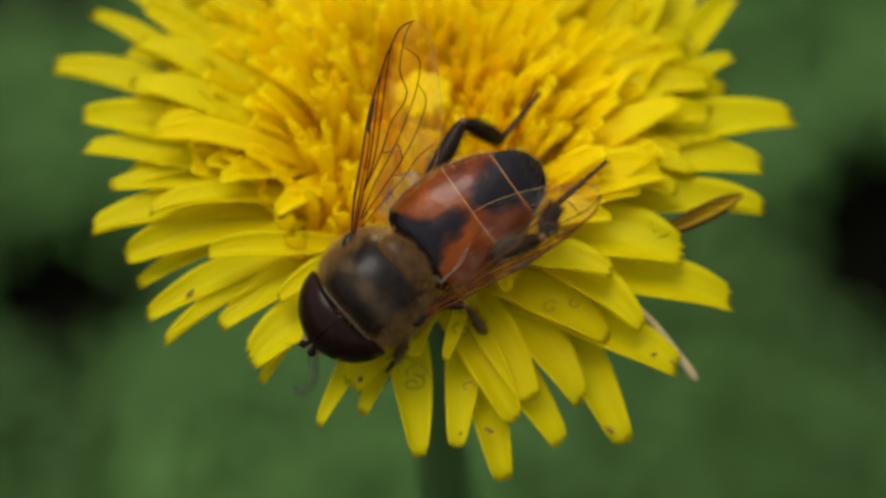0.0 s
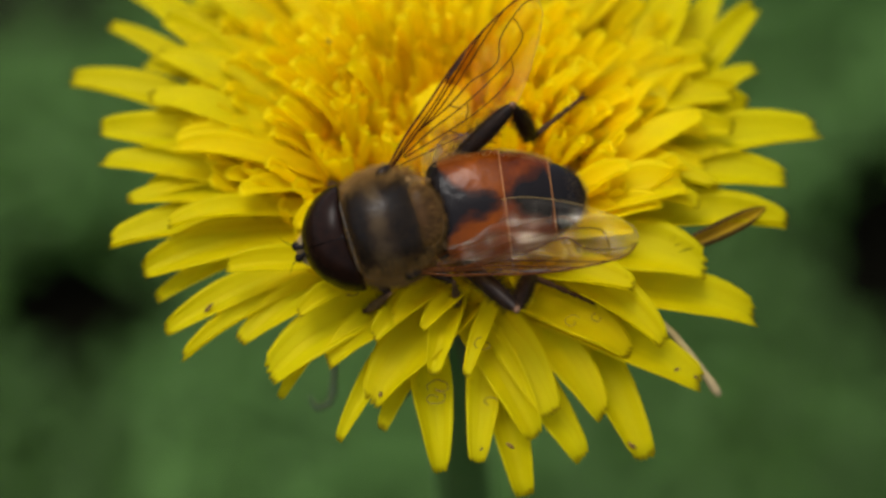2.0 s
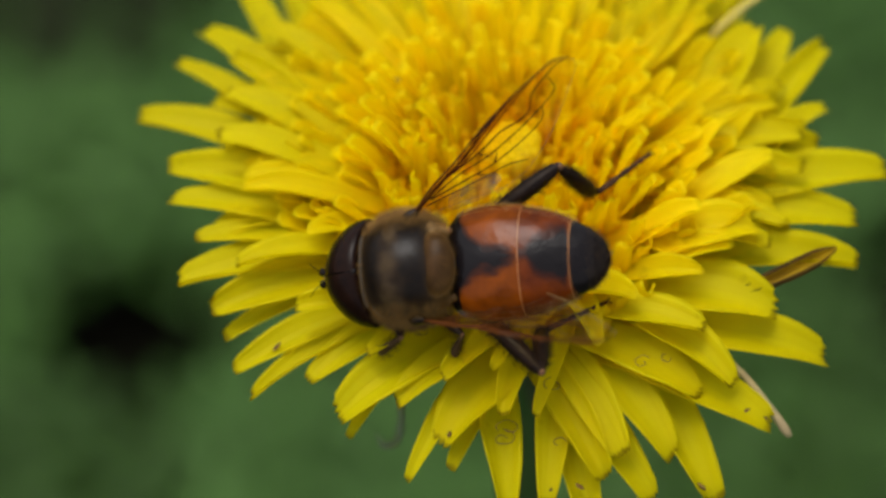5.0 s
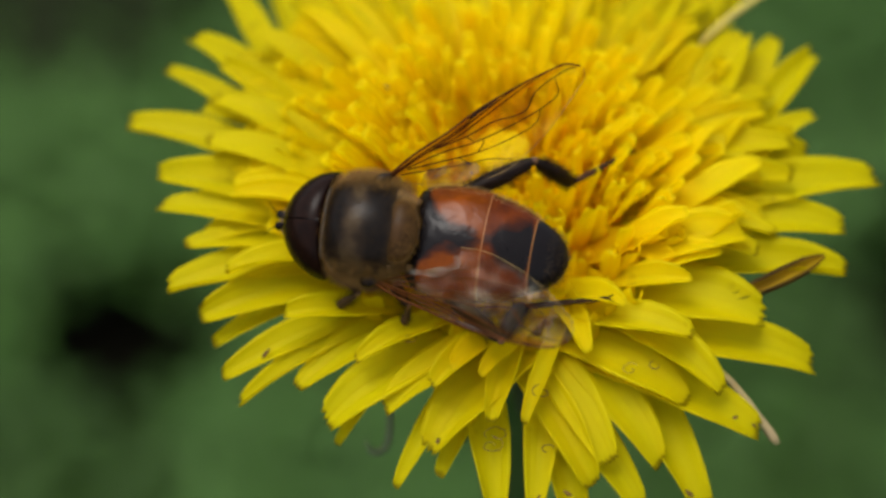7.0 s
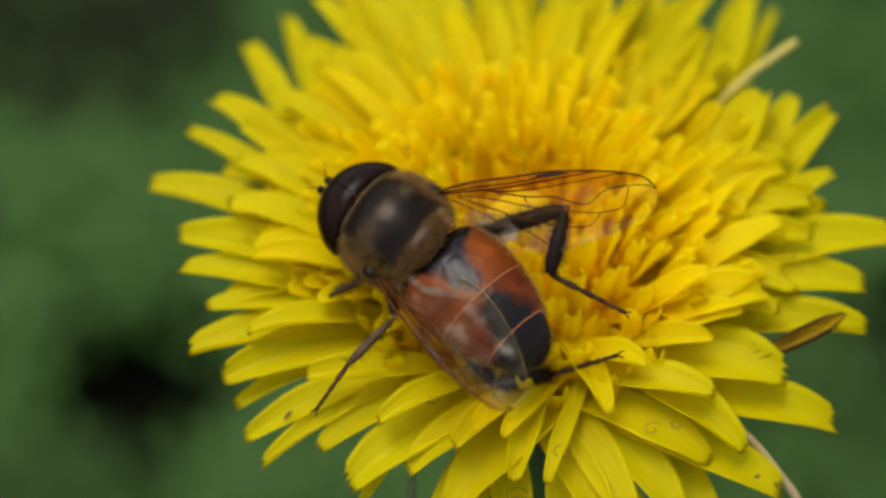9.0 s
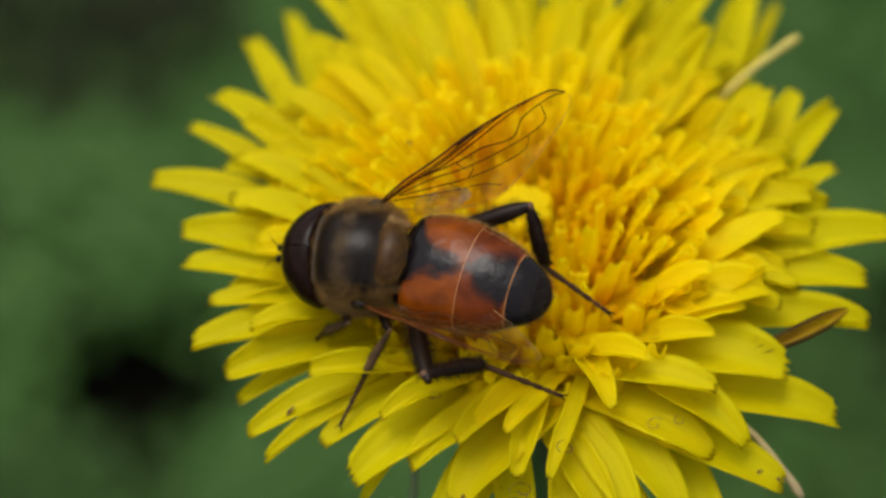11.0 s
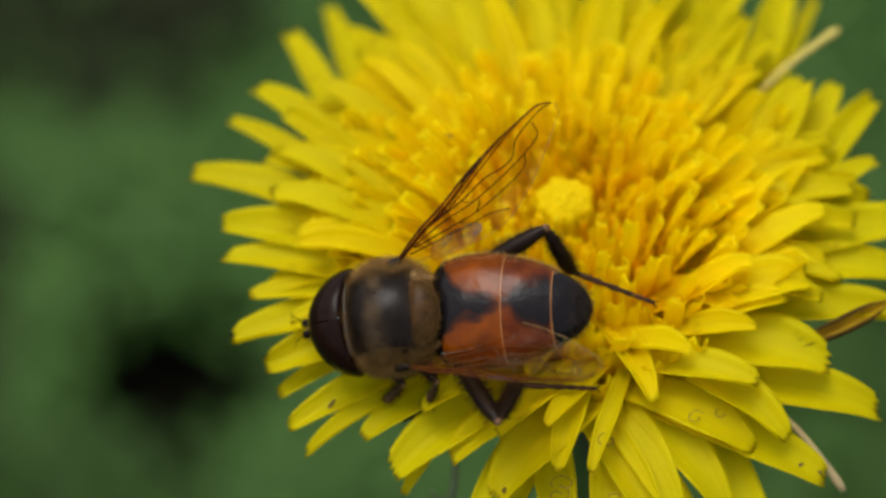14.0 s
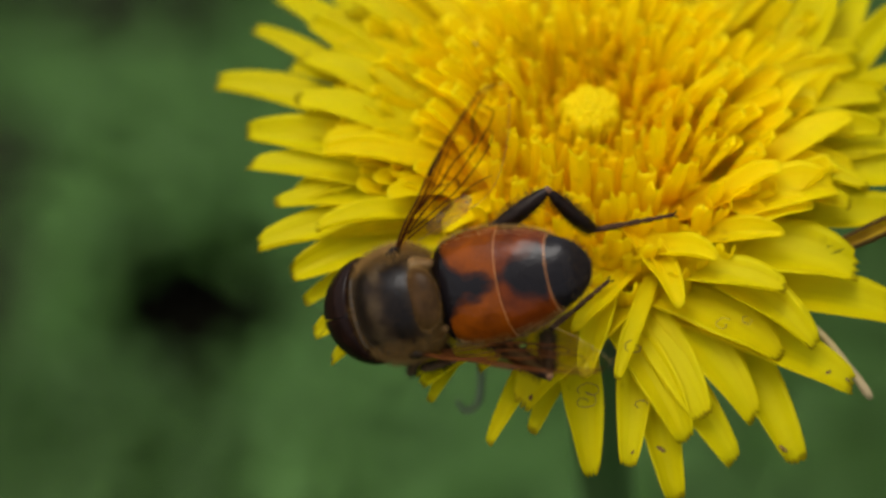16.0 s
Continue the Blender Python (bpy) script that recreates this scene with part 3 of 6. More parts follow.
    for i in range(17):
        lying(112 + i * 6.2 + rnd.uniform(-2, 2), rnd.uniform(10.9, 12.3), rnd.uniform(0.1, 0.8), rnd.uniform(0.56, 0.68), -2.8)
    # a looser row between them and the middle
    for i in range(34):
        az = 360 * (i + 0.5) / 34 + rnd.uniform(-3, 3)
        near = max(0, -sin(radians(az)))
        if near > 0.5 and i % 3:
            continue
        lying(az, rnd.uniform(10.4, 12.4) - 0.8 * near, rnd.uniform(0.2, 1.2) - 1.0 * near**1.5, rnd.uniform(0.55, 0.68), -2.4)

    # rings further in stand up more and more and only bend outwards at the tip
    rings = [
        # count, radius of the tips, their height, outward lean in degrees, half width
        (42, 11.8, 0.7, 60, 0.49),
        (42, 10.4, 1.0, 56, 0.48),
        (42, 9.0, 1.6, 46, 0.47),
        (38, 7.6, 2.1, 36, 0.45),
        (34, 6.3, 2.5, 26, 0.42),
        (28, 5.0, 2.6, 16, 0.39),
        (20, 3.9, 2.2, 8, 0.36),
        (13, 2.9, 1.4, 2, 0.33),
        (8, 2.0, 0.3, -4, 0.30),
    ]
    for ri, (count, r1, z1, lean, w) in enumerate(rings):
        for i in range(count):
            az = 360 * (i + (ri % 2) * 0.5) / count + rnd.uniform(-4, 4)
            near = max(0, -sin(radians(az)))
            if r1 > 11 and near > 0.45:
                continue
            rr, zz = r1 + rnd.uniform(-0.6, 0.6), z1 + rnd.uniform(-0.9, 0.5) - 0.12 * r1 * near
            tilt = math.tan(radians(lean * (1 - 0.75 * near**0.7) - 8 * near + rnd.uniform(-8, 8)))
            low = max(0.9, rr - min(4.2, (zz + 3.6) * tilt))
            bow = rnd.uniform(0.42, 0.5)
            bm = floret_bm(low, -3.6, low + (rr - low) * bow, -3.6 + (zz + 3.6) * (1 - bow * 0.84), rr, zz, w * rnd.uniform(0.88, 1.15), rnd, teeth=0.35, cup=0.3, twist=rnd.uniform(-0.3, 0.3), base=0.8, n=11, end=0.62, turn=rnd.uniform(-0.4, 0.4))
            put(bm, az, M_PETAL_CORE if r1 < 4.5 else M_PETAL_IN if r1 < 9.5 else M_PETAL_MID)
    # shorter florets packed between them
    filler = bmesh.new()
    scratch = bpy.data.meshes.new("scratch")
    for count, r1, z1, lean, w in rings[1:]:
        few = int(count * 0.65)
        for i in range(few):
            az = 360 * i / few + rnd.uniform(-5, 5)
            near = max(0, -sin(radians(az)))
            rr, zz = r1 - 0.6 + rnd.uniform(-0.5, 0.5), z1 - rnd.uniform(0.9, 1.8) - 0.12 * r1 * near
            tilt = math.tan(radians(lean * (1 - 0.75 * near**0.7) - 8 * near + rnd.uniform(-8, 8)))
            low = max(0.9, rr - min(4.2, (zz + 3.6) * tilt))
            bm = floret_bm(low, -3.6, low + (rr - low) * 0.46, -3.6 + (zz + 3.6) * 0.6, rr, zz, w * rnd.uniform(0.88, 1.15), rnd, teeth=0.35, cup=0.3, twist=rnd.uniform(-0.3, 0.3), base=0.8, n=8, end=0.62, turn=rnd.uniform(-0.4, 0.4))
            bm.transform(Matrix.Rotation(radians(az), 4, "Z"))
            bm.to_mesh(scratch)
            bm.free()
            filler.from_mesh(scratch)
    bpy.data.meshes.remove(scratch)
    part("floret_packing", filler, M_PETAL_IN, head, "packed short deep yellow florets")["kind"] = "stuff"
    # the packed yellow tubes from which all florets rise
    bm = bmesh.new()
    for i in range(620):
        rr, a = 0.36 * sqrt(i) + 0.1, i * 2.39996
        top = -2.0 + 1.7 * min(1, rr / 3.6) - max(0, rr - 5.4) * 0.42 - 1.3 * max(0, -sin(a)) * min(1, rr / 4) + rnd.uniform(-0.4, 0.4)
        c = Vector((rr * cos(a), rr * sin(a), 0))
        low = []
        for z, k in ((-4.4, 0.3), (top - 0.3, 0.31), (top, 0.16)):
            low.append([bm.verts.new((c * (1 + 0.015 * (z + 4.4)) + Vector((k * cos(j * 2 * pi / 5), k * sin(j * 2 * pi / 5), z))) * MM) for j in range(5)])
        for p, q in zip(low, low[1:]):
            for j in range(5):
                bm.faces.new((p[j], p[(j + 1) % 5], q[(j + 1) % 5], q[j]))
        bm.faces.new(low[-1])
    part("floret_base", bm, M_TUBES, head, "packed deep yellow floret tubes")["kind"] = "stuff"
    # closed middle
    for i in range(31):
        a, rr = i * 2.4, 0.205 * sqrt(i + 0.2)
        top = 0.62 - 0.26 * rr * rr + rnd.uniform(-0.05, 0.05)
        bm = tube([Vector((rr * 1.2, 0, -3.5)), Vector((rr * 1.15, 0, top - 1.0)), Vector((rr * 1.1, 0, top - 0.3)), Vector((rr * 0.98, 0, top - 0.08)), Vector((rr * 0.92, 0, top))], [0.26, 0.33, 0.35, 0.30, 0.14], 8)
        put(bm, math.degrees(a), M_CENTRE, name="bud")

    # curled stigmas on the florets, and a few dark grains
    for x, y, z in STIGMAS:
        c = Vector((x, y, z))
        turn = rnd.uniform(0, 6)
        hand = rnd.choice((-1, 1))
        size, grow, steps = rnd.uniform(0.1, 0.22), rnd.uniform(0.012, 0.035), rnd.randint(9, 16)
        pts = [c + Vector((cos(turn + hand * s * 0.5), rnd.uniform(0.7, 0.9) * sin(turn + hand * s * 0.5), 0.02 * s)) * (size + grow * s) for s in range(steps)]
        part("stigma", tube(curve_points(pts, 2 * steps), [0.024] * (2 * steps), 5), M_STIGMA, head)
    for x, y, z in SPECKS:
        c = Vector((x, y, z - 0.25))
        d = Vector((rnd.uniform(-1, 1), rnd.uniform(-1, 1), 0)) * 0.25
        part("grain", tube([c - d, c - d * 0.4, c + d * 0.5, c + d], [0.03, 0.11, 0.09, 0.03], 6), M_SPECK, head)

    # a withered floret folded along its length, dark outside and faded within
    p, q = Vector((10.4, -7.9, -1.3)), Vector((15.2, -5.7, -0.6))
    along = (q - p).normalized()
    up = Vector((0.1, -0.45, 0.9)).normalized()
    across = along.cross(up).normalized()
    folded = None
    for name, grow, lift, mat in (("folded_floret", 1.0, 0.0, M_ROLLED), ("lining", 0.7, 0.1, M_FADED)):
        rows = []
        for i in range(15):
            u = i / 14
            h = (0.30 + 0.34 * sin(pi * min(1, u * 1.1) * 0.8)) * (1 - 0.75 * max(0, (u - 0.75) / 0.25) ** 2) * grow * 0.8
            c = p.lerp(q, u) + up * (0.5 * sin(pi * u) * 0.6 - 0.25 + lift * 0.6) + across * (0.5 * u * (1 - u))
            row = []
            for k in range(9):
                a = radians(-144 + 36 * k)
                row.append(c + across * h * sin(a) * 0.9 + up * h * (1 - cos(a)) * 0.75)
            rows.append(row)
        ob = part(name, sheet(rows, thick=0.04), mat, folded or head, "withered folded floret, dark brown outside" if folded is None else "")
        folded = folded or ob
    # rolled florets that show their pale backs
    for p, q, mat in (((8.6, -9.8, -2.4), (12.9, -13.0, -5.7), M_PALE_BACK), ((9.0, 6.4, -0.6), (14.0, 11.0, 0.1), M_CREAM)):
        p, q = Vector(p), Vector(q)
        bow = Vector((0.15, 0.25, 0.35))
        pts = curve_points([p, p.lerp(q, 0.4) + bow, p.lerp(q, 0.8) + bow * 0.5, q], 12)
        part("rolled_floret", tube(pts, [k * 0.48 for k in (0.2, 0.26, 0.31, 0.34, 0.36, 0.37, 0.38, 0.39, 0.42, 0.46, 0.46, 0.3)], 10), mat, head, "rolled floret with a pale back")

    # bracts bent down under the head
    for i in range(14):
        az = i * 360 / 14 + rnd.uniform(-6, 6)
        put(floret_bm(4.6, -5.0, rnd.uniform(6.5, 7.5), -5.6, rnd.uniform(6.0, 7.5), -rnd.uniform(9, 12), 0.8, rnd), az, M_BRACT, name="bract")
    for pts, rad, mat in (
        ([(-4.4, -5.5, -6.2), (-5.3, -8.2, -7.4), (-5.4, -9.9, -9.0), (-5.6, -10.6, -9.5), (-6.2, -10.9, -9.5), (-6.6, -10.4, -9.2)], 0.19, M_BRACT_PALE),
        ([(-0.8, -6.5, -4.6), (-1.0, -9.5, -4.9), (-1.4, -11.0, -6.0), (-2.0, -11.6, -7.0), (-2.5, -12.0, -7.5)], 0.42, M_BRACT),
    ):
        c = curve_points([Vector(p) for p in pts], 20)
        part("curled_bract", tube(c, [rad * (0.7 + 0.3 * sin(pi * i / 19)) * (1 - max(0, i - 16) * 0.2) for i in range(20)], 8), mat, head, "bract curled back under the florets")
    return head


build_dandelion()


# ---- drone fly ----
THORAX = [(-2.55, 0.4, 0.5, 0.6, 0.0), (-2.3, 1.45, 1.2, 1.1, 0.0), (-1.7, 2.15, 1.75, 1.7, 0.0), (-0.8, 2.5, 2.1, 2.0, 0.0), (0.2, 2.55, 2.2, 2.1, 0.0), (1.1, 2.35, 2.0, 1.9, -0.05), (1.8, 1.85, 1.5, 1.5, -0.1), (2.2, 1.2, 0.9, 1.0, -0.15), (2.35, 0.4, 0.3, 0.4, -0.2)]
ABDOMEN = [(-7.51, 0.12, 0.1, 0.1, -0.95), (-7.30, 0.75, 0.4, 0.4, -0.85), (-6.72, 1.35, 0.75, 0.6, -0.7), (-5.88, 1.83, 1.05, 0.8, -0.55), (-4.83, 2.3, 1.3, 1.0, -0.4), (-3.68, 2.6, 1.45, 1.15, -0.25), (-2.52, 2.75, 1.5, 1.2, -0.15), (-1.37, 2.72, 1.48, 1.15, -0.1), (-0.5, 2.5, 1.35, 1.0, -0.1), (0.05, 2.1, 1.0, 0.8, -0.1), (0.35, 1.2, 0.5, 0.4, -0.1)]
LEAD = [(0.0, 0.0), (1.5, -0.25), (3.5, -0.42), (6.0, -0.48), (8.3, -0.32), (9.7, -0.02), (10.5, 0.32), (10.95, 0.75), (11.1, 1.15)]
TRAIL = [(0.0, 0.5), (0.7, 1.3), (1.5, 2.1), (2.4, 2.75), (3.6, 3.15), (5.2, 3.35), (7.2, 3.25), (9.0, 2.85), (10.2, 2.3), (10.85, 1.75), (11.1, 1.2)]


def surface_spots(keys, count, seed, keep):
    """Random places and normals on a lofted body, in mm, where keep(x, y, z) allows."""
    rnd = random.Random(seed)
    keys = sorted(keys)
    spots = []
    tries = 0
    while len(spots) < count and tries < count * 30:
        tries += 1
        x, t = rnd.uniform(keys[0][0], keys[-1][0]), rnd.uniform(0, 2 * pi)
        w, ht, hb, zc = spline(keys, x)
        s = sin(t)
        h = ht if s > 0 else hb
        p = Vector((x, w * cos(t), zc + h * s))
        w2 = spline(keys, x + 0.1)[0]
        nrm = Vector((-(w2 - w) / 0.1 * 0.8, cos(t) / max(w, 0.2) * 2, s / max(h, 0.2) * 2)).normalized()
        if keep(*p):
            spots.append((p, nrm))
    return spots


def wing_z(x, y):
    return 0.10 * sin(y * 3.2) * min(1, x / 3) + 0.06 * sin(x * 1.1) - 0.75 * sin(pi * min(1, x / 9.5)) * (max(0, y) / 3.3) ** 2


def build_wing(name, sign, fly, label):
    """A wing along x; sign turns its trailing edge to +y or -y."""
    rows = []
    nx, ny = 30, 13
    for i in range(nx + 1):
        x = 11.1 * (1 - (1 - i / nx) ** 1.5)
        a, b = spline(LEAD, x)[0], spline(TRAIL, x)[0]
        rows.append([Vector((x, sign * (a + (b - a) * j / ny), wing_z(x, a + (b - a) * j / ny))) for j in range(ny + 1)])
    bm = sheet(rows, thick=0.012)
    wing = part(name, bm, M_WING, fly, label)

    veins = [
        ("costa", [(0, 0.02), (2, -0.3), (4, -0.44), (6.2, -0.48), (8.4, -0.26), (9.8, 0.03), (10.6, 0.4), (11.05, 1.0)], 0.058),
        ("subcosta", [(0.1, 0.1), (2, 0.0), (4, -0.1), (5.4, -0.22), (6.2, -0.42)], 0.042),
        ("radius", [(0.1, 0.16), (2, 0.18), (4, 0.12), (6, -0.02), (7.4, -0.15), (8.3, -0.24)], 0.047),
        ("second_radius", [(2.6, 0.22), (4.2, 0.4), (6.2, 0.35), (8, 0.18), (9.2, 0.02), (9.6, 0.06)], 0.037),
        ("looped_radius", [(2.9, 0.3), (4.6, 0.72), (6.0, 0.9), (7.0, 1.3), (7.7, 1.35), (8.5, 0.85), (9.6, 0.7), (10.5, 0.75), (10.9, 0.95)], 0.037),
        ("media", [(1.2, 0.35), (3, 0.72), (4.6, 1.15), (6.4, 1.6), (8.0, 1.9), (9.2, 1.75), (9.6, 1.1), (9.7, 0.75)], 0.033),
        ("cubitus", [(1.2, 0.45), (3, 1.2), (4.4, 1.75), (6.0, 2.35), (7.4, 2.55), (8.1, 1.95)], 0.033),
        ("anal_vein", [(0.8, 0.5), (2.2, 1.3), (3.6, 2.1), (4.6, 2.55), (5.4, 3.1)], 0.031),
        ("cross_vein", [(4.5, 0.7), (4.65, 1.12)], 0.031),
        ("cross_vein", [(4.4, 1.75), (4.9, 1.5), (5.1, 1.25)], 0.031),
        ("cross_vein", [(3.5, 1.4), (3.6, 1.7), (3.7, 2.1)], 0.030),
    ]
    for vn, pts, rad in veins:
        n = 4 + 3 * len(pts)
        c = curve_points([(x, sign * y, wing_z(x, y)) for x, y in pts], n)
        part("vein", tube(c, [1.12 * rad * (1.0 - 0.35 * i / (n - 1)) for i in range(n)], 5), M_VEIN, wing)
    rim = [(x, spline(TRAIL, x)[0]) for x in (0.6, 1.4, 2.4, 3.6, 5.2, 7.2, 9.0, 10.2, 10.8, 11.1)]
    c = curve_points([(x, sign * y, wing_z(x, y)) for x, y in rim], 34)
    part("wing_edge", tube(c, [0.012] * 34, 5), M_EDGE, wing, "pale trailing edge")
    spot = loft([(5.3, 0.02, 0.02, 0.02, 0), (5.6, 0.08, 0.05, 0.05, 0), (6.3, 0.1, 0.05, 0.05, 0), (7.0, 0.02, 0.02, 0.02, 0)], 8, 8)
    part("wing_spot", spot, M_STIGMA_SPOT, wing).location = Vector((0, sign * -0.32, wing_z(6, -0.3))) * MM
    # frosted base lobe, its reflected sheen laid in as a milky domed patch
    rows = []
    for i in range(7):
        rows.append([])
        for j in range(20):
            k, a = max(0.02, i / 6), 2 * pi * j / 20
            x, y = 2.5 + (1.45 + 0.12 * sin(3 * a)) * k * cos(a), 2.0 + (0.85 + 0.08 * sin(5 * a)) * k * sin(a) + 0.25 * k * cos(a)
            rows[-1].append(Vector((x, sign * y, wing_z(x, y) - 0.1 + 0.14 * (1 - k * k) + 0.04 * sin(9 * y))))
    part("alula", sheet(rows, closed=True), M_LOBE_SHEEN, wing, "frosted lobe at the wing's base, its sheen put into the milky colour")
    knob = loft([(-0.5, 0.1, 0.1, 0.1, 0), (-0.25, 0.42, 0.33, 0.33, 0), (0.15, 0.38, 0.28, 0.28, 0), (0.5, 0.1, 0.1, 0.1, 0)], 8, 12)
    part("wing_root", knob, M_BLACK, wing)
    return wing


def lobe(sign, fly):
    """The folded milky lobe behind the wing's root."""
    rows = []
    for i in range(9):
        u = i / 8
        rows.append([Vector((-1.5 - 1.25 * u * (0.35 + 0.65 * sin(pi * j / 8)), sign * (2.2 - 1.3 * j / 8 * (1 - 0.3 * u) - 0.15 * u), 0.85 + 0.4 * sin(pi * j / 8) * (1 - u * 0.4) - 0.2 * u)) for j in range(9)])
    part("wing_lobe", sheet(rows, thick=0.03), M_CALYPTER, fly, "milky half-clear lobe at the wing root")


def leg(lengths, thick, shin, fly):
    """Femur, tibia and tarsus along x, each keyed later."""
    lf, lt, ls = lengths
    k = thick
    femur = part("femur", loft([(0, 0.2 * k, 0.2 * k, 0.2 * k, 0), (0.2 * lf, 0.3 * k, 0.3 * k, 0.3 * k, 0), (0.55 * lf, 0.44 * k, 0.46 * k, 0.42 * k, 0.02), (0.8 * lf, 0.42 * k, 0.42 * k, 0.4 * k, 0.02), (0.94 * lf, 0.3 * k, 0.28 * k, 0.28 * k, 0), (lf, 0.17 * k, 0.17 * k, 0.17 * k, 0)], 14, 12), M_LEG, fly)
    spots = surface_spots([(0.1 * lf, 0.3 * k, 0.3 * k, 0.3 * k, 0), (0.6 * lf, 0.46 * k, 0.46 * k, 0.42 * k, 0), (0.95 * lf, 0.25 * k, 0.25 * k, 0.25 * k, 0)], 800 if k > 0.9 else 220, 3, lambda x, y, z: True)
    part("bristles", hairs(spots, 0.45, 0.012, Vector((0.3, 0, 0)), 4), M_LEG, femur)
    knee = loft([(-0.18, 0.12 * k, 0.12 * k, 0.12 * k, 0), (0, 0.2 * k, 0.2 * k, 0.2 * k, 0), (0.22, 0.15 * k, 0.15 * k, 0.15 * k, 0)], 6, 10)
    tibia = part("tibia", loft([(0, 0.14 * k, 0.14 * k, 0.14 * k, 0), (0.18 * lt, 0.27 * k, 0.25 * k, 0.22 * k, 0.06 * k), (0.6 * lt, 0.4 * k, 0.36 * k, 0.32 * k, 0.14 * k), (0.9 * lt, 0.34 * k, 0.3 * k, 0.3 * k, 0.04 * k), (lt, 0.2 * k, 0.2 * k, 0.2 * k, 0)], 12, 12), shin, fly)
    part("knee", knee, M_KNEE, tibia, "brown knee joint")
    spots = surface_spots([(0.1 * lt, 0.2 * k, 0.2 * k, 0.2 * k, 0), (0.6 * lt, 0.34 * k, 0.34 * k, 0.3 * k, 0.08), (lt, 0.2 * k, 0.2 * k, 0.2 * k, 0)], 800 if k > 0.9 else 160, 5, lambda x, y, z: True)
    part("bristles", hairs(spots, 0.42, 0.012, Vector((0.3, 0, 0)), 6), M_LEG, tibia)
    keys, x = [], 0.0
    for s, share in enumerate((0.4, 0.2, 0.15, 0.11, 0.14)):
        l, w = ls * share, (0.16 - 0.012 * s) * (0.6 + 0.4 * k)
        keys += [(x, w * 0.7, w * 0.6, w * 0.6, 0), (x + 0.25 * l, w * 0.9, w * 0.75, w * 0.75, 0), (x + 0.8 * l, w, w * 0.8, w * 0.8, 0)]
        x += l
    keys.append((x, 0.05, 0.05, 0.05, 0))
    tarsus = part("tarsus", loft(keys, 30, 9), M_FOOT, fly, "thin brown foot")
    for s in (-1, 1):
        pts = curve_points([(ls - 0.05, 0.03 * s, 0), (ls + 0.15, 0.14 * s, -0.02), (ls + 0.25, 0.17 * s, -0.15)], 6)
        part("claw", tube(pts, [0.045, 0.045, 0.04, 0.035, 0.025, 0.01], 5), M_BLACK, tarsus)
    return femur, tibia, tarsus


def build_fly():
    fly = tagged(new("hoverfly"), "amber and black banded hoverfly standing on the dandelion", "fly")
    thorax = part("thorax", loft(THORAX, 26, 36), M_THORAX, fly, "brown thorax with greyish bands")
    edge = surface_spots(THORAX, 12000, 11, lambda x, y, z: z > -1.2 and (abs(y) / 2.4) ** 6 + max(0, x - 1.4) / 1.4 - 0.08 > (math.sin(x * 91.7 + y * 57.3 + z * 33.1) * 0.5 + 0.5))
    part("fur", hairs(edge, 0.55, 0.0062, Vector((-0.1, 0, 0.15)), 12), M_FUR_BACK, thorax, "golden brown fur")["kind"] = "stuff"
    top = surface_spots(THORAX, 6000, 13, lambda x, y, z: z > 0.8)
    part("fur", hairs(top, 0.32, 0.0055, Vector((-0.4, 0, 0.2)), 14), M_FUR_TOP, thorax, "short brown fur")["kind"] = "stuff"
    shield = loft([(-2.75, 0.3, 0.15, 0.15, 0), (-2.5, 1.1, 0.38, 0.3, 0), (-2.1, 1.45, 0.55, 0.4, 0), (-1.7, 1.55, 0.6, 0.4, 0), (-1.3, 1.3, 0.5, 0.4, 0), (-1.15, 0.6, 0.3, 0.2, 0)], 14, 24)
    sc = part("scutellum", shield, M_SCUT, fly, "shiny brown shield behind the thorax")
    sc.location = Vector((-0.1, 0, 1.25)) * MM
    ss = surface_spots([(-2.75, 0.3, 0.15, 0.15, 0), (-2.4, 1.2, 0.42, 0.3, 0), (-1.9, 1.55, 0.6, 0.4, 0), (-1.3, 1.3, 0.5, 0.4, 0)], 1500, 15, lambda x, y, z: z > 0 and (abs(y) > 0.5 or x < -2.0))
    part("fur", hairs(ss, 0.32, 0.006, Vector((-0.5, 0, 0.2)), 16), M_FUR_BACK, sc, "golden brown fur")["kind"] = "stuff"
    for s in (-1, 1):
        lobe(s, fly)

    # head
    skull = loft([(1.75, 0.5, 0.5, 0.6, -0.2), (1.95, 2.2, 1.6, 1.6, -0.15), (2.2, 2.45, 1.8, 1.8, -0.15), (3.0, 2.1, 1.55, 1.6, -0.2), (3.7, 1.0, 0.9, 1.3, -0.35), (4.0, 0.45, 0.4, 1.0, -0.5), (4.15, 0.12, 0.1, 0.5, -0.6)], 18, 30)
    fly.scale = (0.95, 0.95, 0.95)
    head = part("head", skull, M_BLACK, fly, "broad dark head")
    rim = loft([(1.72, 2.3, 1.6, 1.6, -0.15), (1.78, 2.46, 1.74, 1.74, -0.15), (1.84, 2.48, 1.74, 1.74, -0.15)], 6, 36)
    part("eye_rim", rim, M_RIM, head, "thin pale rim behind the eyes")
    for s in (-1, 1):
        rows = []
        for i in range(17):
            a = radians(0.4 + 89.6 * i / 16)
            rows.append([])
            y = 2.66 * sin(a)
            rad = cos(a)
            for j in range(24):
                t = 2 * pi * j / 24
                x = 2.15 + (1.95 if cos(t) > 0 else 0.45) * rad * cos(t) - 0.42 * (y / 2.66) ** 2
                rows[-1].append(Vector((x, s * (y + 0.012), -0.15 + 1.98 * rad * sin(t))))
        part("eye", sheet(rows, closed=True), M_EYE, head, "large glossy dark brown eye")
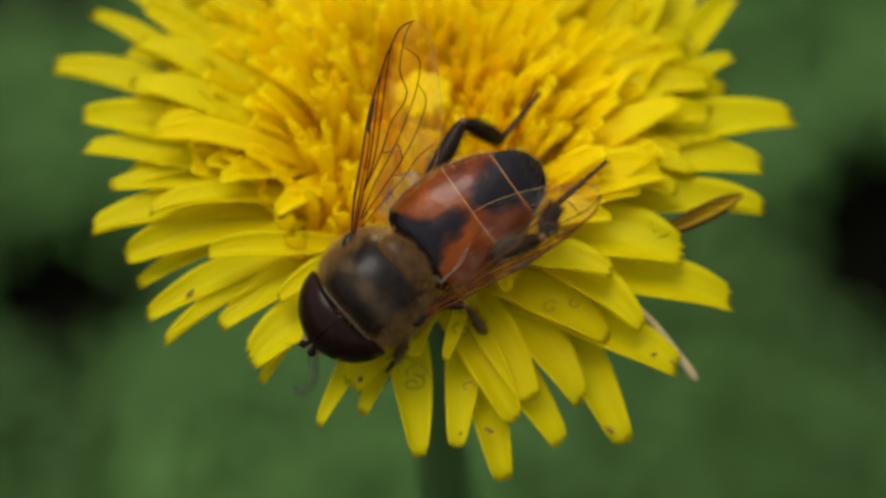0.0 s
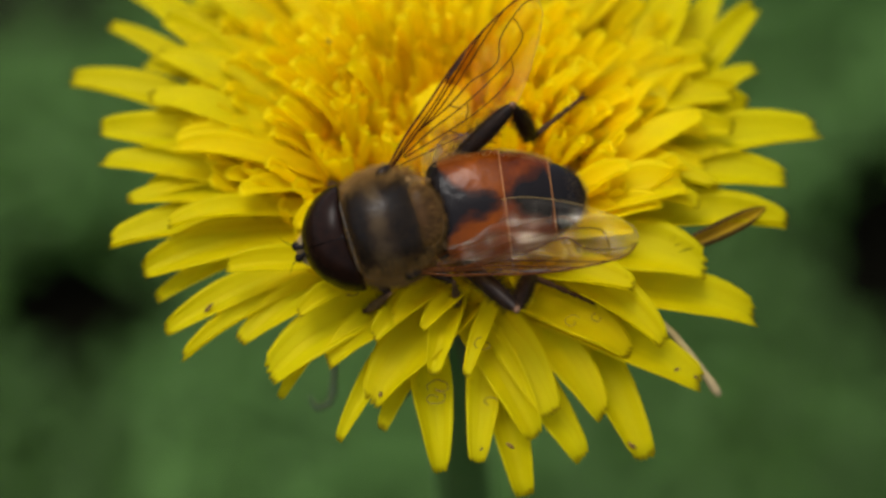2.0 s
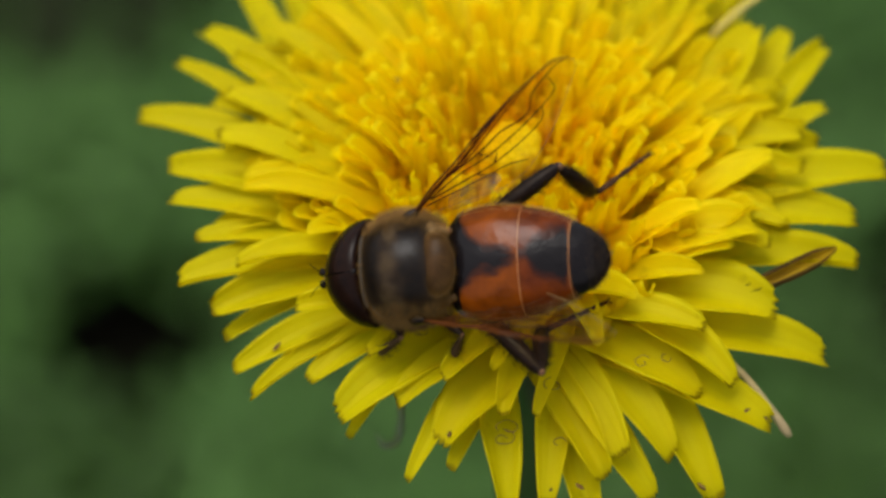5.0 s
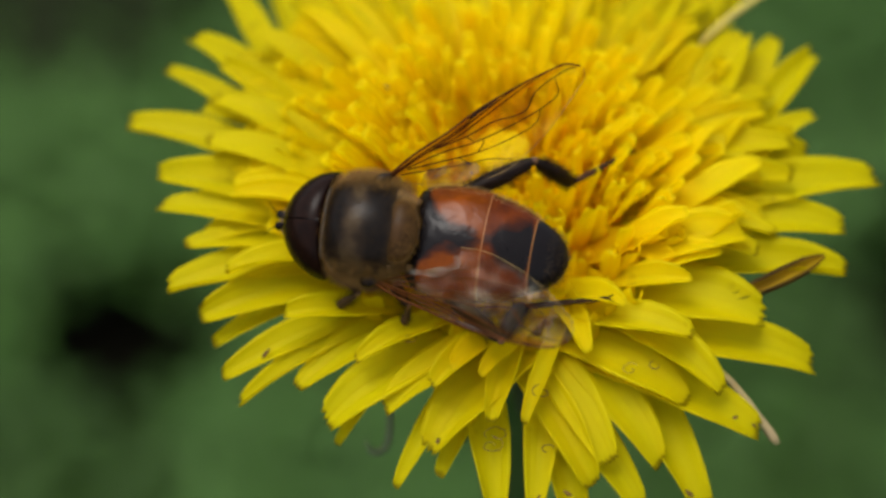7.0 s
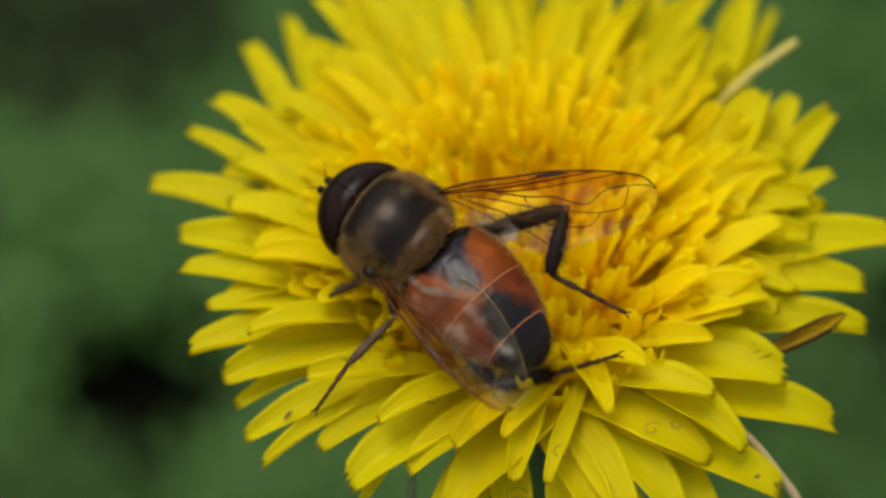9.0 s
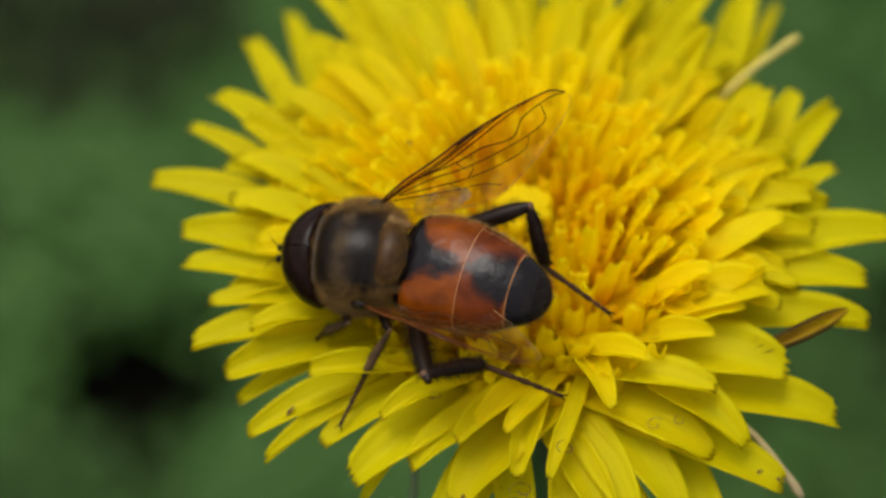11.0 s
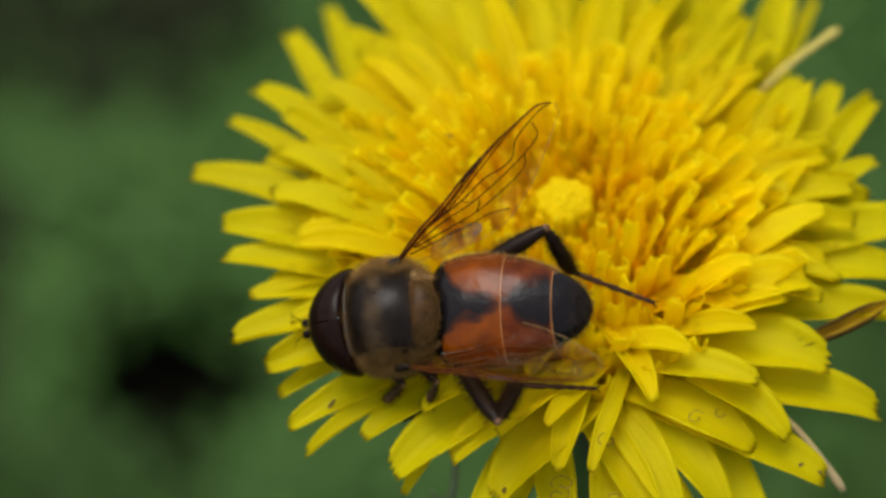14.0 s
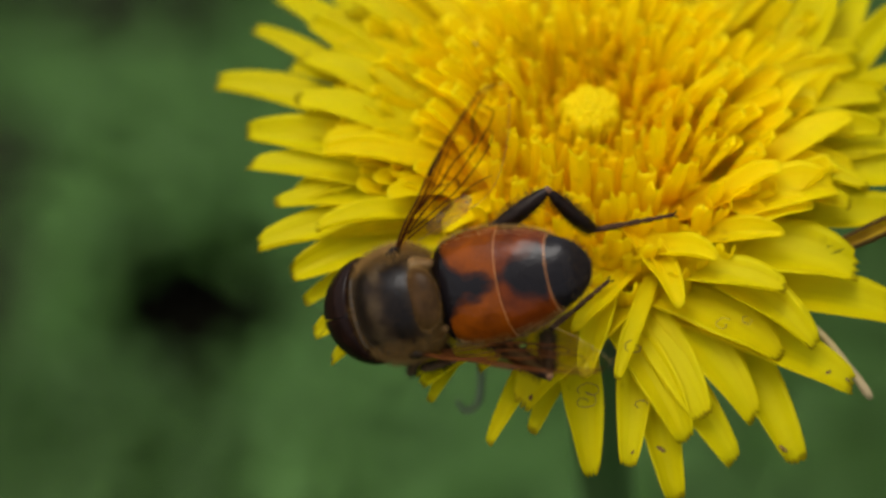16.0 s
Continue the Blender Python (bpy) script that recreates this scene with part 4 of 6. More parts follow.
    tri = loft([(2.0, 0.16, 0.08, 0.2, 0), (2.15, 0.2, 0.1, 0.2, 0), (2.6, 0.05, 0.03, 0.2, -0.02)], 6, 12)
    part("vertex", tri, M_BLACK, head).location = Vector((0, 0, 1.72)) * MM
    face = loft([(3.4, 0.2, 0.5, 0.5, -0.9), (3.9, 0.75, 0.75, 0.75, -0.95), (4.25, 0.6, 0.55, 0.6, -0.95), (4.45, 0.2, 0.2, 0.25, -0.95)], 10, 16)
    part("face", face, M_FACE, head, "pale yellowish hairy face")
    fs = surface_spots([(3.5, 0.4, 0.6, 0.6, -0.9), (3.9, 0.78, 0.78, 0.78, -0.95), (4.45, 0.2, 0.2, 0.25, -0.95)], 260, 17, lambda x, y, z: True)
    part("fur", hairs(fs, 0.3, 0.012, Vector((0.3, 0, 0)), 18), M_FUR, head)["kind"] = "stuff"
    for s in (-1, 1):
        ant = loft([(0, 0.08, 0.08, 0.08, 0), (0.12, 0.13, 0.13, 0.13, 0), (0.22, 0.1, 0.1, 0.1, 0), (0.34, 0.2, 0.16, 0.2, -0.05), (0.52, 0.2, 0.14, 0.18, -0.08), (0.64, 0.05, 0.05, 0.05, -0.1)], 12, 10)
        a = part("antenna", ant, M_BLACK, head)
        a.matrix_local = pose(4.05 * MM, s * 0.14 * MM, -0.2 * MM, 0, 18, s * 24)
        pts = curve_points([(0.5, 0, 0.12), (0.8, s * 0.1, 0.3), (1.15, s * 0.3, 0.36)], 6)
        part("bristle", tube(pts, [0.025, 0.022, 0.018, 0.014, 0.01, 0.006], 5), M_BLACK, a)

    # abdomen, turning at the waist
    abdomen = part("abdomen", loft(ABDOMEN, 30, 36, grow=-0.03), M_BLACK, fly, "stout tapering abdomen")
    plates = [("tergite", 0.2, -0.5, M_BLACK, ""), ("tergite", -0.48, -3.5, M_T2, "amber plate with a black hourglass middle"), ("tergite", -3.5, -5.8, M_T3, "amber plate with a broad black middle"), ("tergite", -5.8, -6.9, M_T4, "black plate"), ("tergite", -6.9, -7.45, M_BLACK, "black tail plate")]
    for name, a, b, mat, label in plates:
        keys = [(x - a, *spline(sorted(ABDOMEN), x)) for x in [a + (b - a) * i / 6 for i in range(7)]]
        keys = [(x, w * f, h1 * f, h2 * f, zc) for (x, w, h1, h2, zc), f in zip(keys, (0.992, 1.0, 1.006, 1.01, 1.014, 1.018, 1.022))]
        pl = part(name, loft(keys, 12, 36, grow=0.004, caps=False), mat, abdomen, label)
        pl.location = Vector((a, 0, 0)) * MM
    for x in (-3.5, -5.8):
        keys = [(x + d, *spline(sorted(ABDOMEN), x + d)) for d in (-0.045, 0, 0.045)]
        part("margin", loft(keys, 4, 36, grow=0.022, caps=False), M_MARGIN, abdomen, "thin pale amber edge")
    tail = surface_spots(ABDOMEN, 500, 21, lambda x, y, z: x < -6.5 and z > -1)
    part("fur", hairs(tail, 0.28, 0.007, Vector((-0.7, 0, 0)), 22), M_FUR_DARK, abdomen)["kind"] = "stuff"
    flank = surface_spots(ABDOMEN, 2600, 23, lambda x, y, z: abs(y) > 0.86 * spline(sorted(ABDOMEN), x)[0] and -6 < x < -0.3)
    part("fur", hairs(flank, 0.26, 0.006, Vector((-0.2, 0, 0)), 24), M_FUR, abdomen)["kind"] = "stuff"

    right = build_wing("wing", 1, fly, "clear brown-tinted wing with dark veins")
    left = build_wing("wing", -1, fly, "clear brown-tinted wing with dark veins")
    legs = {}
    for key, lengths, thick, shin in (("hind_right", (6.2, 3.3, 4.3), 1.0, M_LEG), ("hind_left", (6.2, 3.3, 4.3), 1.0, M_LEG), ("middle_left", (3.3, 3.2, 2.8), 0.6, M_SHIN), ("middle_right", (3.3, 3.2, 2.8), 0.55, M_SHIN), ("front_left", (2.8, 2.6, 2.4), 0.58, M_SHIN), ("front_right", (2.8, 2.6, 2.4), 0.58, M_SHIN)):
        legs[key] = leg(lengths, thick, shin, fly)
    return fly, abdomen, right, left, legs


fly, abdomen, right_wing, left_wing, fly_legs = build_fly()

# ---- the fly's way, and how its wings, waist and legs move ----
FLY_ROWS = [
    (0.0, pose(-0.00236, -0.01231, 0.16082, -28.61, 25.05, -146.24)),
    (0.5, pose(-0.00283, -0.01098, 0.16161, -33.80, 12.26, -152.63)),
    (1.0, pose(-0.00203, -0.00989, 0.16221, -31.42, 15.84, -151.81)),
    (1.5, pose(-0.00307, -0.01077, 0.16178, -33.00, 16.94, -157.12)),
    (2.0, pose(-0.00281, -0.00922, 0.16249, -34.92, 8.79, -167.21)),
    (2.5, pose(-0.00366, -0.00852, 0.16278, -35.20, 6.82, -170.35)),
    (3.0, pose(-0.00452, -0.00893, 0.16246, -33.30, 11.67, -167.91)),
    (3.5, pose(-0.00502, -0.00925, 0.16233, -33.83, 9.40, -169.21)),
    (4.0, pose(-0.00498, -0.00938, 0.16207, -33.17, 23.57, -179.51)),
    (6.5, pose(-0.00580, -0.00768, 0.16268, -33.83, 4.30, 170.31)),
    (7.0, pose(-0.00640, -0.00690, 0.16278, -31.67, 3.30, 168.24)),
    (7.5, pose(-0.00645, -0.00660, 0.16285, -31.88, 9.03, 162.86)),
    (8.0, pose(-0.00560, -0.00612, 0.16322, -25.36, -6.40, 149.22)),
    (8.5, pose(-0.00638, -0.00517, 0.16388, -25.26, -9.36, 150.16)),
    (9.0, pose(-0.00608, -0.00444, 0.16432, -18.89, -5.93, 142.73)),
    (11.5, pose(-0.00821, -0.00577, 0.16273, -28.67, 13.73, 169.00)),
    (12.0, pose(-0.00839, -0.00616, 0.16260, -30.45, 6.86, 172.12)),
    (12.5, pose(-0.00810, -0.00625, 0.16259, -27.52, 12.02, 168.22)),
    (13.0, pose(-0.00774, -0.00647, 0.16255, -27.66, 16.75, 164.04)),
    (13.5, pose(-0.00810, -0.00743, 0.16230, -32.36, 15.70, 170.50)),
    (14.0, pose(-0.00831, -0.00835, 0.16184, -31.44, 14.42, 176.66)),
    (14.5, pose(-0.00885, -0.00871, 0.16078, -32.30, 16.56, -179.34)),
    (15.0, pose(-0.00842, -0.00989, 0.16046, -38.50, 24.38, 177.55)),
    (15.5, pose(-0.00833, -0.01086, 0.16053, -42.80, 33.59, 169.23)),
    (16.0, pose(-0.00902, -0.01134, 0.15975, -42.45, 28.45, 172.01)),
]
ABDOMEN_ROWS = [
    (0.0, pose(-0.00255, 0.00001, -0.00020, 0.00, 1.69, -5.44)),
    (0.5, pose(-0.00263, -0.00006, -0.00017, 0.00, -1.39, -8.60)),
    (1.0, pose(-0.00240, 0.00000, -0.00020, 0.00, 1.19, -8.48)),
    (1.5, pose(-0.00240, 0.00000, -0.00020, 0.00, -0.47, -5.05)),
    (2.0, pose(-0.00240, 0.00000, -0.00020, 0.00, 1.41, -8.27)),
    (2.5, pose(-0.00240, 0.00000, -0.00020, 0.00, 0.07, -7.74)),
    (3.0, pose(-0.00240, 0.00000, -0.00020, 0.00, 0.64, -5.09)),
    (3.5, pose(-0.00240, 0.00000, -0.00020, 0.00, -0.07, -4.65)),
    (4.0, pose(-0.00240, 0.00000, -0.00020, 0.00, 1.55, -3.08)),
    (6.5, pose(-0.00240, 0.00000, -0.00020, 0.00, 0.10, -1.66)),
    (7.0, pose(-0.00240, 0.00000, -0.00020, 0.00, -0.01, -1.65)),
    (7.5, pose(-0.00240, 0.00000, -0.00020, 0.00, 2.52, -2.88)),
    (8.0, pose(-0.00240, 0.00000, -0.00020, 0.00, 1.17, -6.96)),
    (8.5, pose(-0.00240, 0.00000, -0.00020, 0.00, -0.40, -10.06)),
    (9.0, pose(-0.00240, 0.00000, -0.00020, 0.00, 2.97, -9.71)),
    (11.5, pose(-0.00240, 0.00000, -0.00020, 0.00, 3.55, -10.01)),
    (12.0, pose(-0.00240, 0.00000, -0.00020, 0.00, 0.62, -5.50)),
    (12.5, pose(-0.00240, 0.00000, -0.00020, 0.00, 0.50, -7.33)),
    (13.0, pose(-0.00240, 0.00000, -0.00020, 0.00, 2.50, -6.30)),
    (13.5, pose(-0.00240, 0.00000, -0.00020, 0.00, 5.24, -5.30)),
    (14.0, pose(-0.00240, 0.00000, -0.00020, 0.00, 2.88, -4.27)),
    (14.5, pose(-0.00240, 0.00000, -0.00020, 0.00, 0.30, -8.19)),
    (15.0, pose(-0.00240, 0.00000, -0.00020, 0.00, 3.19, -6.76)),
    (15.5, pose(-0.00240, 0.00000, -0.00020, 0.00, 2.35, -5.04)),
    (16.0, pose(-0.00240, 0.00000, -0.00020, 0.00, 1.02, -1.45)),
]
RIGHT_WING_ROWS = [
    (0.0, pose(-0.00065, -0.00245, 0.00070, -143.91, -2.86, -142.98)),
    (0.5, pose(-0.00065, -0.00245, 0.00070, -150.92, -14.24, -144.02)),
    (1.0, pose(-0.00065, -0.00245, 0.00070, -148.47, -17.54, -141.87)),
    (1.5, pose(-0.00065, -0.00245, 0.00070, -140.68, -15.38, -139.62)),
    (2.0, pose(-0.00065, -0.00245, 0.00070, -145.49, -4.57, -141.79)),
    (2.5, pose(-0.00065, -0.00245, 0.00070, -139.74, -4.79, -142.68)),
    (3.0, pose(-0.00065, -0.00245, 0.00070, -132.22, -4.17, -142.38)),
    (3.5, pose(-0.00065, -0.00245, 0.00070, -128.77, -5.19, -139.74)),
    (4.0, pose(-0.00065, -0.00245, 0.00070, -104.51, -14.95, -140.56)),
    (6.5, pose(-0.00065, -0.00245, 0.00070, -119.16, -11.66, -142.65)),
    (7.0, pose(-0.00065, -0.00245, 0.00070, -119.27, -12.39, -141.64)),
    (7.5, pose(-0.00065, -0.00245, 0.00070, -114.03, -15.09, -142.76)),
    (8.0, pose(-0.00065, -0.00245, 0.00070, -166.08, 5.65, -141.16)),
    (8.5, pose(-0.00065, -0.00245, 0.00070, -167.99, 3.65, -143.39)),
    (9.0, pose(-0.00065, -0.00245, 0.00070, -133.81, -11.44, -144.14)),
    (11.5, pose(-0.00065, -0.00245, 0.00070, -109.03, -11.97, -145.57)),
    (12.0, pose(-0.00065, -0.00245, 0.00070, -115.56, -11.12, -143.20)),
    (12.5, pose(-0.00065, -0.00245, 0.00070, -106.54, -15.83, -145.39)),
    (13.0, pose(-0.00065, -0.00245, 0.00070, -97.72, -16.04, -145.59)),
    (13.5, pose(-0.00065, -0.00245, 0.00070, -106.45, -15.02, -141.55)),
    (14.0, pose(-0.00065, -0.00245, 0.00070, -111.46, -11.66, -140.77)),
    (14.5, pose(-0.00065, -0.00245, 0.00070, -109.18, -7.78, -143.81)),
    (15.0, pose(-0.00065, -0.00245, 0.00070, -112.77, -13.40, -141.40)),
    (15.5, pose(-0.00065, -0.00245, 0.00070, -100.20, -19.68, -143.35)),
    (16.0, pose(-0.00065, -0.00245, 0.00070, -106.25, -18.54, -141.08)),
]
LEFT_WING_ROWS = [
    (0.0, pose(-0.00065, 0.00245, 0.00070, 139.63, -22.17, 168.16)),
    (0.5, pose(-0.00065, 0.00245, 0.00070, 141.65, -11.24, 171.88)),
    (1.0, pose(-0.00065, 0.00245, 0.00070, 140.61, -30.61, 166.30)),
    (1.5, pose(-0.00065, 0.00245, 0.00070, 131.22, -31.51, 168.35)),
    (2.0, pose(-0.00065, 0.00245, 0.00070, 149.83, -17.64, 166.88)),
    (2.5, pose(-0.00065, 0.00245, 0.00070, 149.85, -16.52, 172.31)),
    (3.0, pose(-0.00065, 0.00245, 0.00070, 146.31, -20.83, 171.61)),
    (3.5, pose(-0.00065, 0.00245, 0.00070, 141.63, -26.14, 172.52)),
    (4.0, pose(-0.00065, 0.00245, 0.00070, 110.61, -23.13, 166.38)),
    (6.5, pose(-0.00065, 0.00245, 0.00070, 139.93, -24.76, 162.54)),
    (7.0, pose(-0.00065, 0.00245, 0.00070, 152.45, -19.64, 164.75)),
    (7.5, pose(-0.00065, 0.00245, 0.00070, 123.71, -23.23, 164.88)),
    (8.0, pose(-0.00065, 0.00245, 0.00070, -174.33, -6.40, 164.30)),
    (8.5, pose(-0.00065, 0.00245, 0.00070, -173.49, -8.09, 164.30)),
    (9.0, pose(-0.00065, 0.00245, 0.00070, 163.11, -15.87, 163.11)),
    (11.5, pose(-0.00065, 0.00245, 0.00070, 118.25, -22.30, 161.49)),
    (12.0, pose(-0.00065, 0.00245, 0.00070, 123.49, -25.73, 162.84)),
    (12.5, pose(-0.00065, 0.00245, 0.00070, 125.23, -20.74, 162.39)),
    (13.0, pose(-0.00065, 0.00245, 0.00070, 122.79, -16.81, 164.12)),
    (13.5, pose(-0.00065, 0.00245, 0.00070, 116.29, -22.92, 166.64)),
    (14.0, pose(-0.00065, 0.00245, 0.00070, 127.38, -24.33, 166.70)),
    (14.5, pose(-0.00065, 0.00245, 0.00070, 116.37, -25.48, 164.07)),
    (15.0, pose(-0.00065, 0.00245, 0.00070, 109.45, -21.69, 170.24)),
    (15.5, pose(-0.00065, 0.00245, 0.00070, 101.11, -11.17, 161.97)),
    (16.0, pose(-0.00065, 0.00245, 0.00070, 102.92, -16.34, 165.61)),
]
HIND_RIGHT_FEMUR = [
    (0.0, pose(-0.00274, -0.00119, -0.00121, 0.00, 0.51, -159.63)),
    (0.5, pose(-0.00296, -0.00137, -0.00113, 0.00, -26.26, -149.67)),
    (1.0, pose(-0.00230, -0.00120, -0.00120, 0.00, -12.80, -156.93)),
    (1.5, pose(-0.00230, -0.00120, -0.00120, 0.00, -0.46, -161.10)),
    (2.0, pose(-0.00230, -0.00120, -0.00120, 0.00, -18.99, -152.06)),
    (2.5, pose(-0.00230, -0.00120, -0.00120, 0.00, -21.87, -150.22)),
    (3.0, pose(-0.00230, -0.00120, -0.00120, 0.00, -15.15, -158.45)),
    (3.5, pose(-0.00230, -0.00120, -0.00120, 0.00, -0.55, -156.74)),
    (4.0, pose(-0.00230, -0.00120, -0.00120, 0.00, 13.17, -152.59)),
    (6.5, pose(-0.00230, -0.00120, -0.00120, 0.00, -5.38, -145.94)),
    (7.0, pose(-0.00230, -0.00120, -0.00120, 0.00, 0.92, -147.18)),
    (7.5, pose(-0.00230, -0.00120, -0.00120, 0.00, -0.79, -147.65)),
    (8.0, pose(-0.00230, -0.00120, -0.00120, 0.00, -16.49, -122.91)),
    (8.5, pose(-0.00230, -0.00120, -0.00120, 0.00, -13.47, -143.57)),
    (9.0, pose(-0.00230, -0.00120, -0.00120, 0.00, -14.50, -133.47)),
    (11.5, pose(-0.00230, -0.00120, -0.00120, 0.00, -2.18, -161.71)),
    (12.0, pose(-0.00230, -0.00120, -0.00120, 0.00, -2.50, -159.49)),
    (12.5, pose(-0.00230, -0.00120, -0.00120, 0.00, -4.35, -159.25)),
    (13.0, pose(-0.00230, -0.00120, -0.00120, 0.00, -4.90, -154.60)),
    (13.5, pose(-0.00230, -0.00120, -0.00120, 0.00, -3.98, -156.46)),
    (14.0, pose(-0.00230, -0.00120, -0.00120, 0.00, -5.04, -157.71)),
    (14.5, pose(-0.00230, -0.00120, -0.00120, 0.00, 9.56, -159.22)),
    (15.0, pose(-0.00230, -0.00120, -0.00120, 0.00, 0.65, -158.37)),
    (15.5, pose(-0.00230, -0.00120, -0.00120, 0.00, 11.74, -156.94)),
    (16.0, pose(-0.00230, -0.00120, -0.00120, 0.00, 14.05, -154.82)),
]
HIND_RIGHT_TIBIA = [
    (0.0, pose(-0.00855, -0.00335, -0.00127, 0.00, 52.10, 115.13)),
    (0.5, pose(-0.00776, -0.00418, 0.00161, -0.00, 42.11, 135.16)),
    (1.0, pose(-0.00786, -0.00357, 0.00017, 0.00, 57.74, 102.80)),
    (1.5, pose(-0.00817, -0.00321, -0.00115, 0.00, 59.36, 131.05)),
    (2.0, pose(-0.00748, -0.00395, 0.00082, 0.00, 58.07, 110.79)),
    (2.5, pose(-0.00729, -0.00406, 0.00111, -0.00, 45.47, 113.98)),
    (3.0, pose(-0.00787, -0.00340, 0.00042, 0.00, 45.39, 124.68)),
    (3.5, pose(-0.00800, -0.00365, -0.00114, 0.00, 47.07, 141.60)),
    (4.0, pose(-0.00766, -0.00398, -0.00261, 0.00, 63.41, 123.92)),
    (6.5, pose(-0.00741, -0.00466, -0.00062, 0.00, 62.06, 152.55)),
    (7.0, pose(-0.00751, -0.00456, -0.00130, 0.00, 59.95, 162.78)),
    (7.5, pose(-0.00754, -0.00452, -0.00111, -0.00, 64.24, 154.84)),
    (8.0, pose(-0.00553, -0.00619, 0.00056, 0.00, 43.55, 147.29)),
    (8.5, pose(-0.00715, -0.00478, 0.00024, 0.00, 17.26, 108.61)),
    (9.0, pose(-0.00643, -0.00556, 0.00035, -0.00, 18.64, 109.40)),
    (11.5, pose(-0.00818, -0.00314, -0.00096, 0.00, 47.82, 99.81)),
    (12.0, pose(-0.00810, -0.00337, -0.00093, 0.00, 48.92, 112.15)),
    (12.5, pose(-0.00808, -0.00339, -0.00073, 0.00, 53.87, 98.55)),
    (13.0, pose(-0.00788, -0.00385, -0.00067, 0.00, 47.60, 94.89)),
    (13.5, pose(-0.00797, -0.00367, -0.00077, 0.00, 47.77, 98.56)),
    (14.0, pose(-0.00801, -0.00354, -0.00066, 0.00, 52.45, 105.73)),
    (14.5, pose(-0.00802, -0.00337, -0.00223, 0.00, 20.09, 114.32)),
    (15.0, pose(-0.00806, -0.00349, -0.00127, 0.00, 44.48, 100.30)),
    (15.5, pose(-0.00789, -0.00358, -0.00246, 0.00, 36.09, 91.27)),
    (16.0, pose(-0.00774, -0.00376, -0.00271, 0.00, 40.44, 109.61)),
]
HIND_RIGHT_TARSUS = [
    (0.0, pose(-0.00941, -0.00151, -0.00387, 0.00, 37.84, -169.47)),
    (0.5, pose(-0.00950, -0.00245, -0.00060, -0.00, 30.67, -174.71)),
    (1.0, pose(-0.00825, -0.00185, -0.00262, 0.00, 33.49, 170.45)),
    (1.5, pose(-0.00927, -0.00194, -0.00399, 0.00, 16.66, -170.37)),
    (2.0, pose(-0.00810, -0.00232, -0.00198, -0.00, 35.33, -155.93)),
    (2.5, pose(-0.00823, -0.00194, -0.00124, 0.00, 35.58, -157.17)),
    (3.0, pose(-0.00919, -0.00149, -0.00193, 0.00, 37.35, -158.04)),
    (3.5, pose(-0.00976, -0.00225, -0.00356, 0.00, 31.01, -158.95)),
    (4.0, pose(-0.00848, -0.00275, -0.00556, 0.00, 49.85, -145.37)),
    (6.5, pose(-0.00879, -0.00394, -0.00353, 0.00, 41.09, -134.16)),
    (7.0, pose(-0.00909, -0.00407, -0.00416, 0.00, 37.53, -136.53)),
    (7.5, pose(-0.00884, -0.00391, -0.00409, 0.00, 45.91, -130.07)),
    (8.0, pose(-0.00754, -0.00490, -0.00171, 0.00, 43.51, 166.96)),
    (8.5, pose(-0.00816, -0.00179, -0.00073, 0.00, 25.01, -156.77)),
    (9.0, pose(-0.00747, -0.00261, -0.00070, 0.00, 25.70, -166.32)),
    (11.5, pose(-0.00856, -0.00096, -0.00341, 0.00, 22.87, 149.42)),
    (12.0, pose(-0.00892, -0.00136, -0.00342, 0.00, 7.37, 152.20)),
    (12.5, pose(-0.00837, -0.00147, -0.00340, 0.00, 3.57, 154.33)),
    (13.0, pose(-0.00807, -0.00163, -0.00311, 0.00, 40.07, 154.70)),
    (13.5, pose(-0.00830, -0.00148, -0.00321, 0.00, 30.52, 150.62)),
    (14.0, pose(-0.00856, -0.00161, -0.00327, 0.00, 18.39, 153.51)),
    (14.5, pose(-0.00929, -0.00054, -0.00336, 0.00, 9.80, 164.11)),
    (15.0, pose(-0.00848, -0.00117, -0.00358, 0.00, 33.56, 158.20)),
    (15.5, pose(-0.00794, -0.00091, -0.00441, 0.00, 53.95, 168.76)),
    (16.0, pose(-0.00859, -0.00139, -0.00485, 0.00, 45.05, 177.37)),
]
